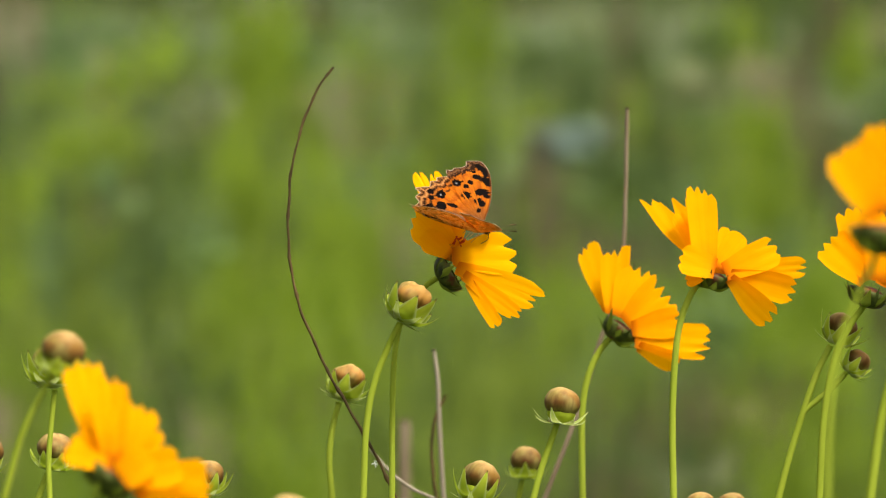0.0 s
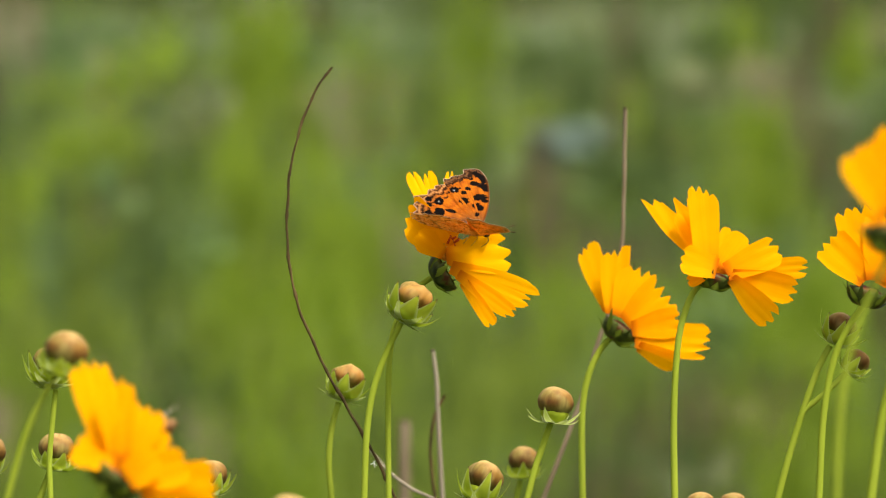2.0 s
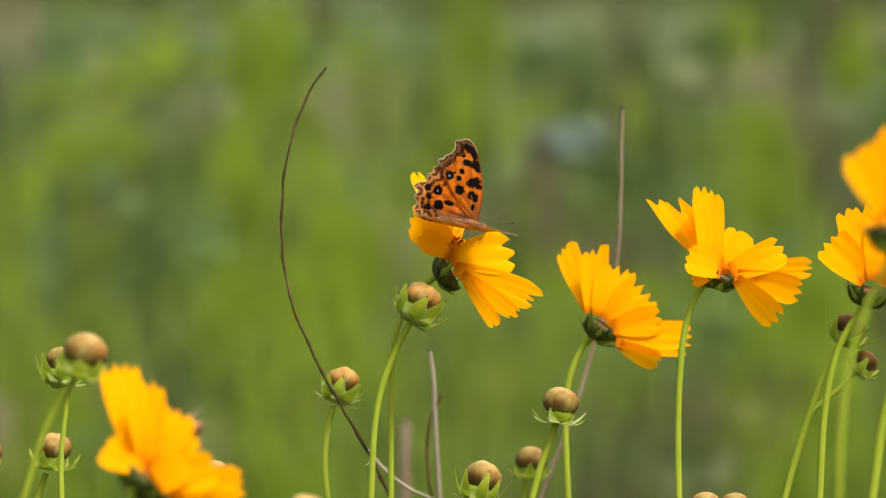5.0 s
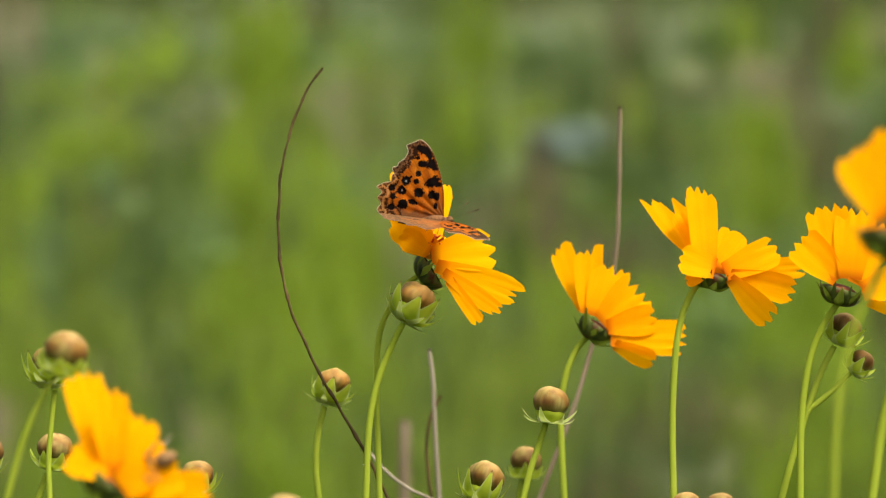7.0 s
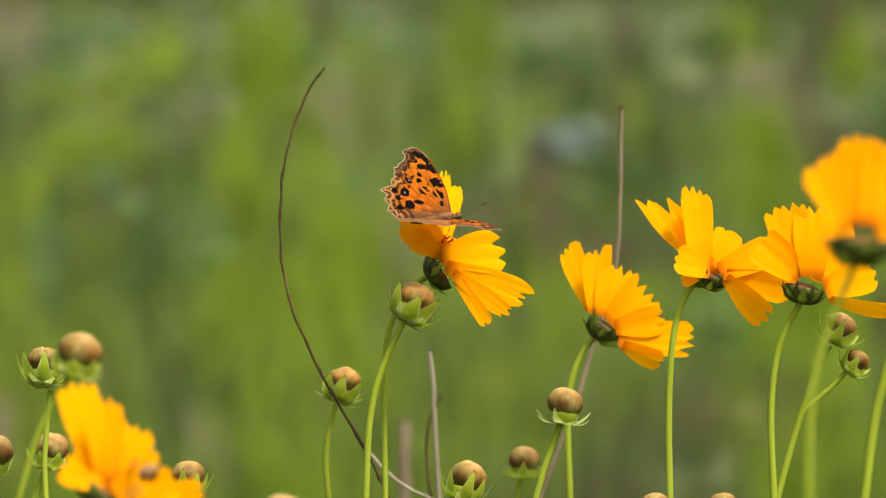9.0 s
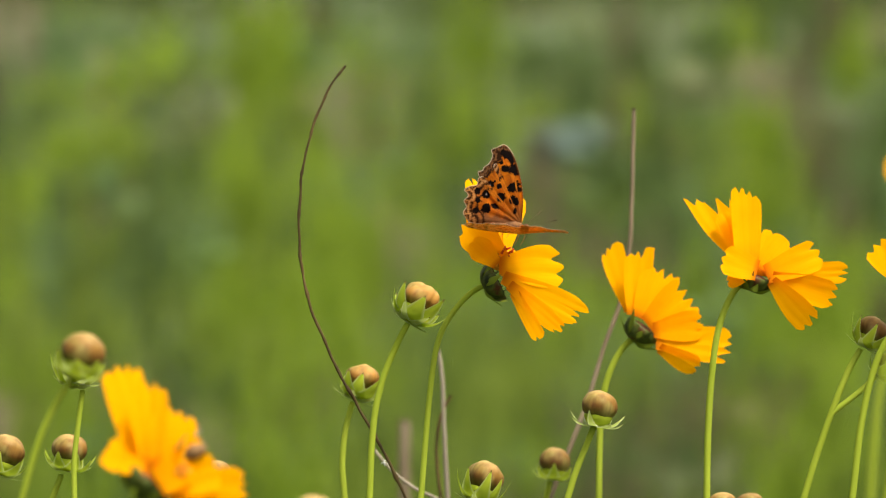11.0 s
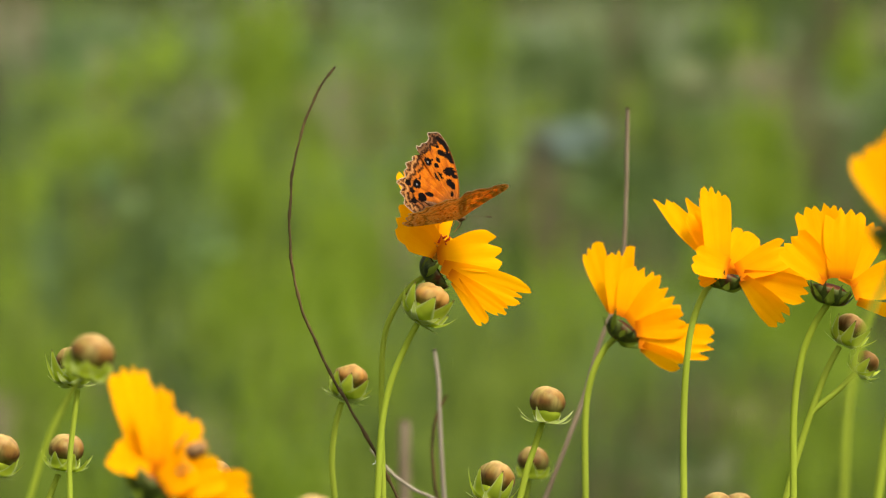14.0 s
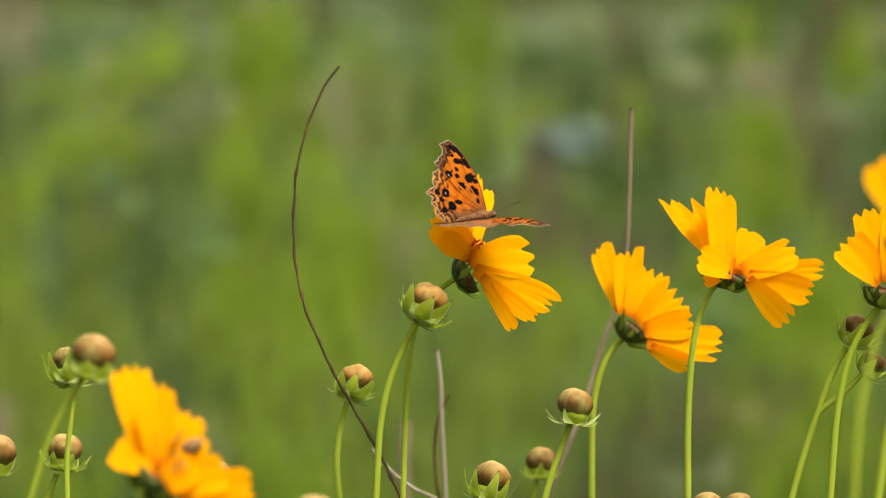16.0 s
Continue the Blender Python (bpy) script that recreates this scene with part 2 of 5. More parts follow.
def plant(kind, key, label, group, points, d, radius, hinge_v=950, foot_shift=(0.0, 0.0), deep=0.0):
    """A plant on one stalk: an Empty at its foot, a lower stalk and an upper stalk that bends at a joint. points: the upper stalk from its top down, as (u, v)."""
    top = [spot(u, v, d + deep * k / len(points)) for k, (u, v) in enumerate(points)]
    u1, v1 = points[-1]
    u0, v0 = points[-2]
    slope = (u1 - u0) / max(30.0, v1 - v0)
    hinge = spot(u1 + slope * (hinge_v - v1), hinge_v, d + deep)
    foot = Vector((hinge.x + slope * 0.06 + foot_shift[0], hinge.y + 0.01 + foot_shift[1], 0.0))
    thing = new(kind)
    thing.matrix_basis = Matrix.Translation(foot)
    tagged(thing, label, "flower" if kind == "coreopsis_flower" else "flower bud", group)
    bm = bmesh.new()
    run = hinge - foot
    knee = run * 0.55 + Vector((slope * 0.05, 0.004, 0))
    tube(bm, [Vector((0, 0, -0.01)), knee, run], (radius * 1.35, radius * 1.05), steps=8)
    part("lower_stem", bm, STEM, thing)
    bm = bmesh.new()
    tube(bm, [p - foot for p in (hinge + (hinge - top[-1]).normalized() * 0.004, *top[::-1])], (radius * 1.05, radius * 0.92), sides=10, steps=7)
    upper = part("upper_stem", bm, STEM, thing)
    PLANTS[key] = dict(thing=thing, foot=foot, hinge=hinge - foot, head=top[0] - foot, moving=[upper])
    return thing, foot


def flower(key, label, center, d, axis, petals, stalk, radius=0.00108, calyx=1.0, seed=1, stamens=0, deep=0.0, hinge_v=950, seat=None, group="coreopsis flowers"):
    """A coreopsis. petals: root (u, v), tip (u, v), half-width in the same measure, how far the tip lies behind the disc in mm, and what floret() takes. seat: (u, v) and axis of the calyx where it sits askew."""
    rng = random.Random(seed)
    axis = Vector(axis).normalized()
    c = spot(*center, d)
    k = d / RASTER
    size = 0.0058 * calyx
    thing, foot = plant("coreopsis_flower", key, label, group, stalk, d, radius, deep=deep, hinge_v=hinge_v)
    m = Matrix.Translation(c - foot - axis * (0.0 if stamens else 0.0012)) @ turn_to(axis)
    inv = m.inverted()
    # disc of small florets
    bm = bmesh.new()
    rows = [[Vector((math.cos(a) * r, math.sin(a) * r, z)) for a in (i * math.tau / 20 for i in range(20))] for r, z in ((size * 0.72, -0.0015), (size * 0.74, -0.0006), (size * 0.56, 0.0), (size * 0.3, 0.0004), (size * 0.03, 0.0005))]
    grid(bm, rows, closed=True)
    for i in range(60 if stamens else 0):
        r, a = size * 0.66 * math.sqrt((i + 0.5) / 60), i * 2.399963
        bmesh.ops.create_cone(bm, cap_ends=True, segments=5, radius1=0.0006, radius2=0.0003, depth=0.001 + rng.random() * 0.001, matrix=Matrix.Translation((math.cos(a) * r, math.sin(a) * r, 0.0005)) @ pose(0, 0, 0, rng.uniform(-14, 14), rng.uniform(-14, 14), 0))
    head = part("flower_head", bm, DISC if stamens else RUSTY, thing, "orange disc of small florets" if stamens else "red-brown heart of the flower", at=m)
    for i in range(stamens):
        bm = bmesh.new()
        r, a = size * 0.28, i * 2.399963 + rng.random()
        bmesh.ops.create_cone(bm, cap_ends=True, segments=5, radius1=0.00042, radius2=0.0003, depth=0.0024, matrix=Matrix.Translation((math.cos(a) * r, math.sin(a) * r, 0.0032)) @ pose(0, 0, 0, rng.uniform(-30, 30), rng.uniform(-30, 30), 0))
        part("stamen", bm, STAMEN, head, "reddish stamen")
    near = EYE.to_3x3() @ Vector((0, 0, 1))
    for root, tip, half, back_mm, how in petals:
        base = spot(*root, d + max(-5.4, min(4.5, 0.9 * back_mm - 1.5)) / 1000)
        end = spot(*tip, d + back_mm / 1000)
        shape = dict(roll=rng.uniform(-9, 9), belly=rng.uniform(-0.02, 0.03), curl=rng.uniform(-0.04, 0.02), cup=rng.uniform(0.04, 0.14))
        shape.update(how)
        bm = floret(inv @ (base - foot), inv @ (end - foot), inv.to_3x3() @ near, half * k, rng, **shape)
        part("petal", bm, PETAL, head)
    # involucre
    cup_at = inv @ Matrix.Translation(spot(*seat[0], d) - foot) @ turn_to(Vector(seat[1]).normalized()) if seat else Matrix()
    bm = bmesh.new()
    prof = ((0.17, -0.98), (0.38, -0.92), (0.74, -0.74), (0.96, -0.46), (1.04, -0.2), (0.95, -0.12))
    grid(bm, [[Vector((math.cos(a) * size * r * (1 + 0.05 * math.cos(8 * a)), math.sin(a) * size * r * (1 + 0.05 * math.cos(8 * a)), size * z)) for a in (i * math.tau / 24 for i in range(24))] for r, z in prof], closed=True)
    bm.transform(cup_at)
    part("calyx", bm, CALYX, head, "dark green calyx")
    for i in range(8):
        a = i * math.tau / 8 + 0.2 + rng.uniform(-0.1, 0.1)
        bm = sepal(a, size, (0.2, -1.0), (1.05, -0.95), (rng.uniform(1.0, 1.3), rng.uniform(-0.15, 0.2)), rng.uniform(0.36, 0.46), rng.uniform(0, 0.4))
        bm.transform(cup_at)
        part("bract", bm, CALYX, head)
    for i in range(8):
        a = i * math.tau / 8 + 0.55
        o = Vector((math.cos(a), math.sin(a), 0))
        bm = leaf_bract(o * size * 0.3 + Vector((0, 0, -size * 0.95)), o * size * rng.uniform(1.15, 1.55) + Vector((0, 0, size * rng.uniform(-0.6, 0.5))), o - Vector((0, 0, 0.4)), size * rng.uniform(0.30, 0.42), rng, rng.uniform(0.1, 0.5))
        bm.transform(cup_at)
        part("bract", bm, OUTER, head, "narrow green outer bract")
    PLANTS[key]["moving"].append(head)
    PLANTS[key]["head"] = c - foot
    return thing


def bud(key, label, center, d, axis, ball, stalk, radius=0.00103, far=(1.15, 1.4), rise=(-0.1, 0.45), turn=0.3, seed=1, squash=0.92, fold=0.22, leaf=BRACT, slim=1.0, deep=0.0, extra=(), hinge_v=950, group="coreopsis buds"):
    """A closed coreopsis bud; ball: its half-width in mm. far, rise: how far out and how high the tips of its bracts stand, in shares of that. extra: further buds on side stalks of the same plant, as (center, axis, ball, stalk)."""
    thing, foot = plant("coreopsis_bud", key, label, group, stalk, d, radius, deep=deep, hinge_v=hinge_v)
    todo = [(center, axis, ball, None), *extra]
    for n, (cen, ax, size_mm, side_stalk) in enumerate(todo):
        rng = random.Random(seed * 31 + n)
        r0 = size_mm / 1000
        c = spot(*cen, d)
        m = Matrix.Translation(c - foot) @ turn_to(Vector(ax).normalized())
        bm = bmesh.new()
        rows = []
        out = fold
        lobes = [Vector((out * math.cos(a) * math.cos(h), out * math.sin(a) * math.cos(h), out * math.sin(h))) for a, h in ((k * math.tau / 7 + rng.uniform(-0.35, 0.35) + 0.4, rng.uniform(0.05, 1.1)) for k in range(7))]
        lobes.append(Vector((0, 0, -0.2 * out)))
        rho = 1 - out * 0.85
        for j in range(19):
            th = math.pi * j / 18
            row = []
            for i in range(56):
                a = i * math.tau / 56
                n_way = Vector((math.sin(th) * math.cos(a), math.sin(th) * math.sin(a), math.cos(th)))
                far_out = max(c.dot(n_way) + math.sqrt(max(0.0, rho * rho - c.length_squared + c.dot(n_way) ** 2)) for c in lobes)
                seam = abs(math.cos(4 * a + 0.6 * math.cos(th)))
                r = r0 * far_out * (1 + 0.022 * (seam - 0.6) * math.sin(th) ** 0.5 + 0.03 * noise.noise(n_way * 2 + Vector((seed, n, 0))) + (0.02 + 0.14 * max(0.0, fold - 0.12)) * noise.noise(Vector((math.cos(a) * 3.2, math.sin(a) * 3.2, math.cos(th) * 1.5 + seed))))
                p = n_way * r
                p.z *= squash
                row.append(p if 0 < j < 18 else Vector((1e-5 * math.cos(a), 1e-5 * math.sin(a), p.z)))
            rows.append(row)
        grid(bm, rows, closed=True)
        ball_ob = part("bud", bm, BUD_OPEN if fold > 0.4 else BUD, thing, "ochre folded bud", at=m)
        bm = bmesh.new()
        prof = ((0.16, -1.25), (0.4, -1.14), (0.68, -0.92), (0.80, -0.66), (0.78, -0.5))
        grid(bm, [[Vector((math.cos(a) * r0 * r, math.sin(a) * r0 * r, r0 * z * squash)) for a in (i * math.tau / 20 for i in range(20))] for r, z in prof], closed=True)
        part("receptacle", bm, BRACT, ball_ob, "green receptacle")
        for i in range(8):
            a = i * math.tau / 8 + rng.uniform(-0.12, 0.12) + turn
            r_tip, high = rng.uniform(*far), rng.uniform(*rise)
            belly = 1.16 + 0.12 * max(0.0, r_tip - 1.25)
            part("bract", sepal(a, r0, (0.22, -1.22 * squash), (belly, -1.2 * squash - 0.25 * max(0.0, -high)), (r_tip, high), rng.uniform(0.60, 0.76) * slim, rng.uniform(0, 0.35)), leaf, ball_ob)
        for i in range(6):
            a = i * math.tau / 6 + rng.uniform(-0.25, 0.25) + turn
            tip = (rng.uniform(1.2, 1.55), rng.uniform(-1.1, -0.5))
            part("bract", sepal(a, r0, (0.18, -1.26 * squash), (0.95, -1.32 * squash), tip, rng.uniform(0.24, 0.34), rng.uniform(0.1, 0.5)), PALE, ball_ob, "narrow pale curled outer bract")
        PLANTS[key]["moving"].append(ball_ob)
        if n == 0:
            PLANTS[key]["head"] = c - foot
        if side_stalk:
            bm = bmesh.new()
            tube(bm, [spot(u, v, d) - foot for u, v in side_stalk], (radius * 0.8, radius * 0.9), sides=8, steps=6)
            PLANTS[key]["moving"].append(part("side_stem", bm, STEM, thing))
    return thing


def dry_stalk(key, kind, label, category, material, points, d, radii, knots=0.0, foot_to=None):
    """A dead stalk, from its top down to the ground."""
    top = [spot(u, v, d) for u, v in points]
    last = top[-1]
    foot = Vector((last.x + foot_to[0], last.y + foot_to[1], 0.0)) if foot_to else Vector((last.x, last.y, 0.0))
    run = (last - top[-2]).normalized()
    low = [last + run * 0.02, last.lerp(foot, 0.14) + run * 0.008, last.lerp(foot, 0.32), last.lerp(foot, 0.66)]
    thing = new(kind)
    thing.matrix_basis = Matrix.Translation(foot)
    tagged(thing, label, category)
    bm = bmesh.new()
    tube(bm, [p - foot for p in (*top, *low, foot + Vector((0, 0, -0.01)))], radii, sides=9, steps=9, knots=knots)
    part("stalk", bm, material, thing)
    PLANTS[key] = dict(thing=thing, foot=foot, hinge=None, head=top[0] - foot, moving=[])
    return thing


# ---------------------------------------------------------------- ground and meadow
def ground():
    n = Nodes("meadow_soil")
    big = n.ramp(n.noise(0.7, 5), (0.3, (0.035, 0.055, 0.014)), (0.55, (0.06, 0.085, 0.02)), (0.8, (0.10, 0.085, 0.045)))
    fine = n.ramp(n.noise(14, 6), (0.3, (0.7, 0.7, 0.7)), (0.7, (1.2, 1.2, 1.1)))
    n.link(n.mix(1.0, big, fine, "MULTIPLY"), n.bsdf.inputs["Base Color"])
    n.bsdf.inputs["Roughness"].default_value = 0.9
    n.bump(n.noise(25, 6), 0.8, 0.03)
    xs = [-400, -150, -60, *[i * 0.5 for i in range(-24, 25)], 60, 150, 400]
    ys = [-300, -80, -20, *[i * 0.5 for i in range(-8, 80)], 60, 120, 400, 1200]
    bm = bmesh.new()
    rows = []
    for y in ys:
        rows.append([Vector((x, y, 0.0 if abs(x) < 1 and y < 2 else 0.05 * min(1, max(0, (y - 2) / 2)) * noise.noise(Vector((x * 0.4, y * 0.4, 3.1))))) for x in xs])
    grid(bm, rows)
    tagged(part("ground", bm, n.mat), "earth under meadow grass", "ground", kind="structure")


def grass(name, label, material, clumps, seed):
    """Many blades in clumps (u, d, spread in m, number, height in m, width in mm, lean)."""
    rng = random.Random(seed)
    verts, faces = [], []
    for u, d, spread, count, height, width, lean in clumps:
        foot = spot(u, 441, d)
        for _ in range(count):
            x, y = foot.x + rng.gauss(0, spread), foot.y + rng.gauss(0, spread * 1.2)
            h, w = height * rng.uniform(0.6, 1.1), width / 1000 * rng.uniform(0.6, 1.3)
            a, b = rng.uniform(0, math.tau), rng.uniform(0, math.tau)
            bend = h * lean * rng.uniform(0.2, 1.0)
            side = Vector((math.cos(a), math.sin(a) * 0.6, 0)) * w / 2
            n0 = len(verts)
            for t, wide in ((0, 0.7), (0.4, 1.0), (0.75, 0.75), (1.0, 0.05)):
                p = Vector((x + math.cos(b) * bend * t * t, y + math.sin(b) * bend * t * t, h * (t - 0.25 * lean * t * t)))
                verts += [p - side * wide, p + side * wide]
            faces += [(n0 + i, n0 + i + 1, n0 + i + 3, n0 + i + 2) for i in (0, 2, 4)]
    me = bpy.data.meshes.new(name)
    me.from_pydata(verts, [], faces)
    me.materials.append(material)
    return tagged(new(name, me), label, "grass", kind="stuff")


# GRASS_LIT and GRASS_DARK: GRASS_MID with sun and shade put into its colour
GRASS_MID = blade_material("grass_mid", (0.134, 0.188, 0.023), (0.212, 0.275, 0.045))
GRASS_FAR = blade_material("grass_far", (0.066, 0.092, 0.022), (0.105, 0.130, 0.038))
GRASS_LIT = blade_material("grass_lit_tone", (0.144, 0.226, 0.014), (0.228, 0.308, 0.030))
GRASS_DARK = blade_material("grass_shade_tone", (0.058, 0.096, 0.024), (0.105, 0.150, 0.040))
GRASS_DRY = blade_material("grass_dry", (0.19, 0.160, 0.09), (0.31, 0.270, 0.165), 0.25)
GRASS_BROWN = blade_material("grass_brown", (0.090, 0.078, 0.038), (0.155, 0.136, 0.070), 0.3)
GRASS_PALE = blade_material("grass_pale", (0.165, 0.185, 0.082), (0.25, 0.265, 0.14), 0.3)
LEAF_SAGE = blade_material("leaf_sage", (0.085, 0.14, 0.045), (0.14, 0.205, 0.075), 0.3)
LEAF_BLUE = blade_material("leaf_blue", (0.160, 0.225, 0.185), (0.240, 0.305, 0.255), 0.35)


def ground_at(v):
    """How far ahead the line of sight v meets level ground."""
    return EYE_Z / math.tan(radians(-TILT) + math.atan((v - 441) / RASTER))


# where the field changes its growth or, as lit and dark, its painted sun and shade: (u, v, half-width, half-height,
# kind)
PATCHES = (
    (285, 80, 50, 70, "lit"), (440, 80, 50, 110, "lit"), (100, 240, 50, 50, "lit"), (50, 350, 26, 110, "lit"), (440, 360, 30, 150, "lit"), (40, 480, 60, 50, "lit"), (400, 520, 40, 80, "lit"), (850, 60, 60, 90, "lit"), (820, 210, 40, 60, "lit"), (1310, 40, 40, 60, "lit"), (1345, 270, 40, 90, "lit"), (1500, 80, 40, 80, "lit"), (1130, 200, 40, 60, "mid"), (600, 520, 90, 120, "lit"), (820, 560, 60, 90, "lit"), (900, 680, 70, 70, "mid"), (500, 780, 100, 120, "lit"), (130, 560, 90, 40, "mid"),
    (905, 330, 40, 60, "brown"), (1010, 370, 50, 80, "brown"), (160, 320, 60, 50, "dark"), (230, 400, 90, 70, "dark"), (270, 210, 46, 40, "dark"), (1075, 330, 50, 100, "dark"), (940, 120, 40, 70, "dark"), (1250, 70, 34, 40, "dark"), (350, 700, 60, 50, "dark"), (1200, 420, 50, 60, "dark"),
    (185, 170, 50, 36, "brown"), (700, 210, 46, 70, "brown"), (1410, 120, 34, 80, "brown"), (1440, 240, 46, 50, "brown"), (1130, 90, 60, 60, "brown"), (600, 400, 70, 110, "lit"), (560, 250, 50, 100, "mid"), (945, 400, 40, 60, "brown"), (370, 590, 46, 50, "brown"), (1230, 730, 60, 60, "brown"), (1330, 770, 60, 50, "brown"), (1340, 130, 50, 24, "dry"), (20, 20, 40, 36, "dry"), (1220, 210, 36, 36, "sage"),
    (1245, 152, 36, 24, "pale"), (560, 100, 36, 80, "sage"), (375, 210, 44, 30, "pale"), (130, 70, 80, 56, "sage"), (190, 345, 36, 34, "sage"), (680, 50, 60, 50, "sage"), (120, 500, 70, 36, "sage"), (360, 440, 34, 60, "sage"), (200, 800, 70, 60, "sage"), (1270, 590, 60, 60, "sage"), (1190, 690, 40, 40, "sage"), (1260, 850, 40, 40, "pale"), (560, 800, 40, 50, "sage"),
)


def growth_and_light(u, v, rng):
    """Which kind of grass grows there; lit and dark paint in its sun and shade."""
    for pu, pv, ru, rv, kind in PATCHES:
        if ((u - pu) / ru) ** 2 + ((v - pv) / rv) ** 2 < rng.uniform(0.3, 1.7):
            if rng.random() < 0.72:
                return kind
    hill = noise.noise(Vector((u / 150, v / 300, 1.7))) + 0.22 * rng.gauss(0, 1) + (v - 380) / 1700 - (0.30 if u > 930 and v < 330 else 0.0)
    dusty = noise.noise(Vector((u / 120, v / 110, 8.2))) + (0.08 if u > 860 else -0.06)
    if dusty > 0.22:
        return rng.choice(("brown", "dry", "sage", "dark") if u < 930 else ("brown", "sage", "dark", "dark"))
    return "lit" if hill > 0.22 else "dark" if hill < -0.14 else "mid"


def meadow():
    rng = random.Random(5)
    kinds = {name: [] for name in ("mid", "dark", "lit", "dry", "far", "brown", "sage", "pale")}
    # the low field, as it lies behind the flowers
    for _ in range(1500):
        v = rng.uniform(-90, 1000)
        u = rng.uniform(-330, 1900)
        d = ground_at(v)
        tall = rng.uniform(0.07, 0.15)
        kinds[growth_and_light(u, v - 0.6 * tall * RASTER / d, rng)].append((u, d, 0.028 * d / 5, 26, tall, 3.4 * (d / 5) ** 0.7, rng.uniform(0.15, 0.5)))
    # and on to the edge of the field
    for _ in range(160):
        d = rng.uniform(18, 45)
        kinds["far"].append((rng.uniform(-400, 1970), d, 0.012 * d, 40, rng.uniform(0.3, 0.5), 24, 0.4))
    # nearer grass, under the line of sight
    for _ in range(120):
        d = rng.uniform(2.5, 4.0)
        kinds[rng.choice(("mid", "mid", "lit", "dark"))].append((rng.uniform(-900, 2468), d, 0.05, 34, rng.uniform(0.06, 0.6 - 0.142 * d), 5, 0.5))
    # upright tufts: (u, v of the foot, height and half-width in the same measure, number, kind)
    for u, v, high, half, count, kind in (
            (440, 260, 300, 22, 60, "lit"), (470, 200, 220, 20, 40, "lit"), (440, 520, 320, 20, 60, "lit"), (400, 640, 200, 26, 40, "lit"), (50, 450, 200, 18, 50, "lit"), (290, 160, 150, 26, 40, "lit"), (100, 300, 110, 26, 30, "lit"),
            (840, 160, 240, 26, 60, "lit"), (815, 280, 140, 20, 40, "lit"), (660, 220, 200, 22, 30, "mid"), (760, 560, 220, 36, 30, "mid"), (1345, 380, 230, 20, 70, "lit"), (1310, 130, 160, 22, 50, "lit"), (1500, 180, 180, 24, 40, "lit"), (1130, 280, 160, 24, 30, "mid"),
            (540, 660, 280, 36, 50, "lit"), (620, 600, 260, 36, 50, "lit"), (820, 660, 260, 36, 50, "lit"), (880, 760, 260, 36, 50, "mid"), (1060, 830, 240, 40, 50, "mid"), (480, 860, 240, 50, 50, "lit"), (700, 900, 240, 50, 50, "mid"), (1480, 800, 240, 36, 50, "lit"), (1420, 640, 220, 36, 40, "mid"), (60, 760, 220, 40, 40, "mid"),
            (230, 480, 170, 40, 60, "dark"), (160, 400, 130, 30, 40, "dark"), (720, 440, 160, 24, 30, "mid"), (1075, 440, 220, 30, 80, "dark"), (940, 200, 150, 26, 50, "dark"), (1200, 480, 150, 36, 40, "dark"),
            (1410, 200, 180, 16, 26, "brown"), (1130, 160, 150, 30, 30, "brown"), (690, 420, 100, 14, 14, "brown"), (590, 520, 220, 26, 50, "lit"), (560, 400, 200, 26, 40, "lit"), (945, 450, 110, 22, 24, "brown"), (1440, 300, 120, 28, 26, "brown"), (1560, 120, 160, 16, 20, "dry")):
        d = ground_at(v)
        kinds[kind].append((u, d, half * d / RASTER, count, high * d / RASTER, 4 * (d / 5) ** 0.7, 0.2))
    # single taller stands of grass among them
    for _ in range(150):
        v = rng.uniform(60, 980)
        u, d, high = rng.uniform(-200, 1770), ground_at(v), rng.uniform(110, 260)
        kinds[growth_and_light(u, v - 0.6 * high, rng)].append((u, d, rng.uniform(6, 14) * d / RASTER, rng.randint(14, 26), high * d / RASTER, 4.5 * (d / 5) ** 0.7, 0.15))
    # the same field further out on both sides
    side = random.Random(8)
    for d0, d1, n, count, h, w in ((2.4, 3.4, 150, 30, 0.32, 6), (3.4, 6, 150, 36, 0.42, 7), (6, 12, 120, 30, 0.46, 11)):
        for _ in range(n):
            u = 784 + side.choice((-1, 1)) * side.uniform(1250, 3200)
            row = (u, side.uniform(d0, d1), 0.08, count, h * side.uniform(0.55, 1.15), w, side.uniform(0.15, 0.5))
            kinds[side.choice(("mid", "mid", "lit", "dark", "dark", "dry"))].append(row)
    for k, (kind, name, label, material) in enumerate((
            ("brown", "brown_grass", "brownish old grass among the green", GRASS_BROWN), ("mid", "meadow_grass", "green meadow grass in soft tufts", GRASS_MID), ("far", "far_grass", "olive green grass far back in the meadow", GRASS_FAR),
            ("dark", "dark_grass", "dark green meadow grass, shade put into the colour", GRASS_DARK), ("lit", "bright_grass", "yellow-green upright grass tufts, sun put into the colour", GRASS_LIT), ("dry", "dry_grass", "withered tan grass among green blades", GRASS_DRY), ("sage", "sage_grass", "grey-green grass in the meadow", LEAF_SAGE), ("pale", "pale_grass", "pale bleached grass in the meadow", GRASS_PALE))):
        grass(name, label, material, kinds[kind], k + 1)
    # short grass round the stalks' feet
    low = []
    for _ in range(420):
        y = rng.uniform(-0.6, 2.5)
        d = y if abs(y) > 0.05 else 0.05
        low.append((784 + rng.uniform(-1, 1) * (0.46 + 0.14 * max(0, y)) * RASTER / d, d, 0.06, 34, rng.uniform(0.07, 0.24) if y < 1.7 else rng.uniform(0.06, 0.18), 4, 0.6))
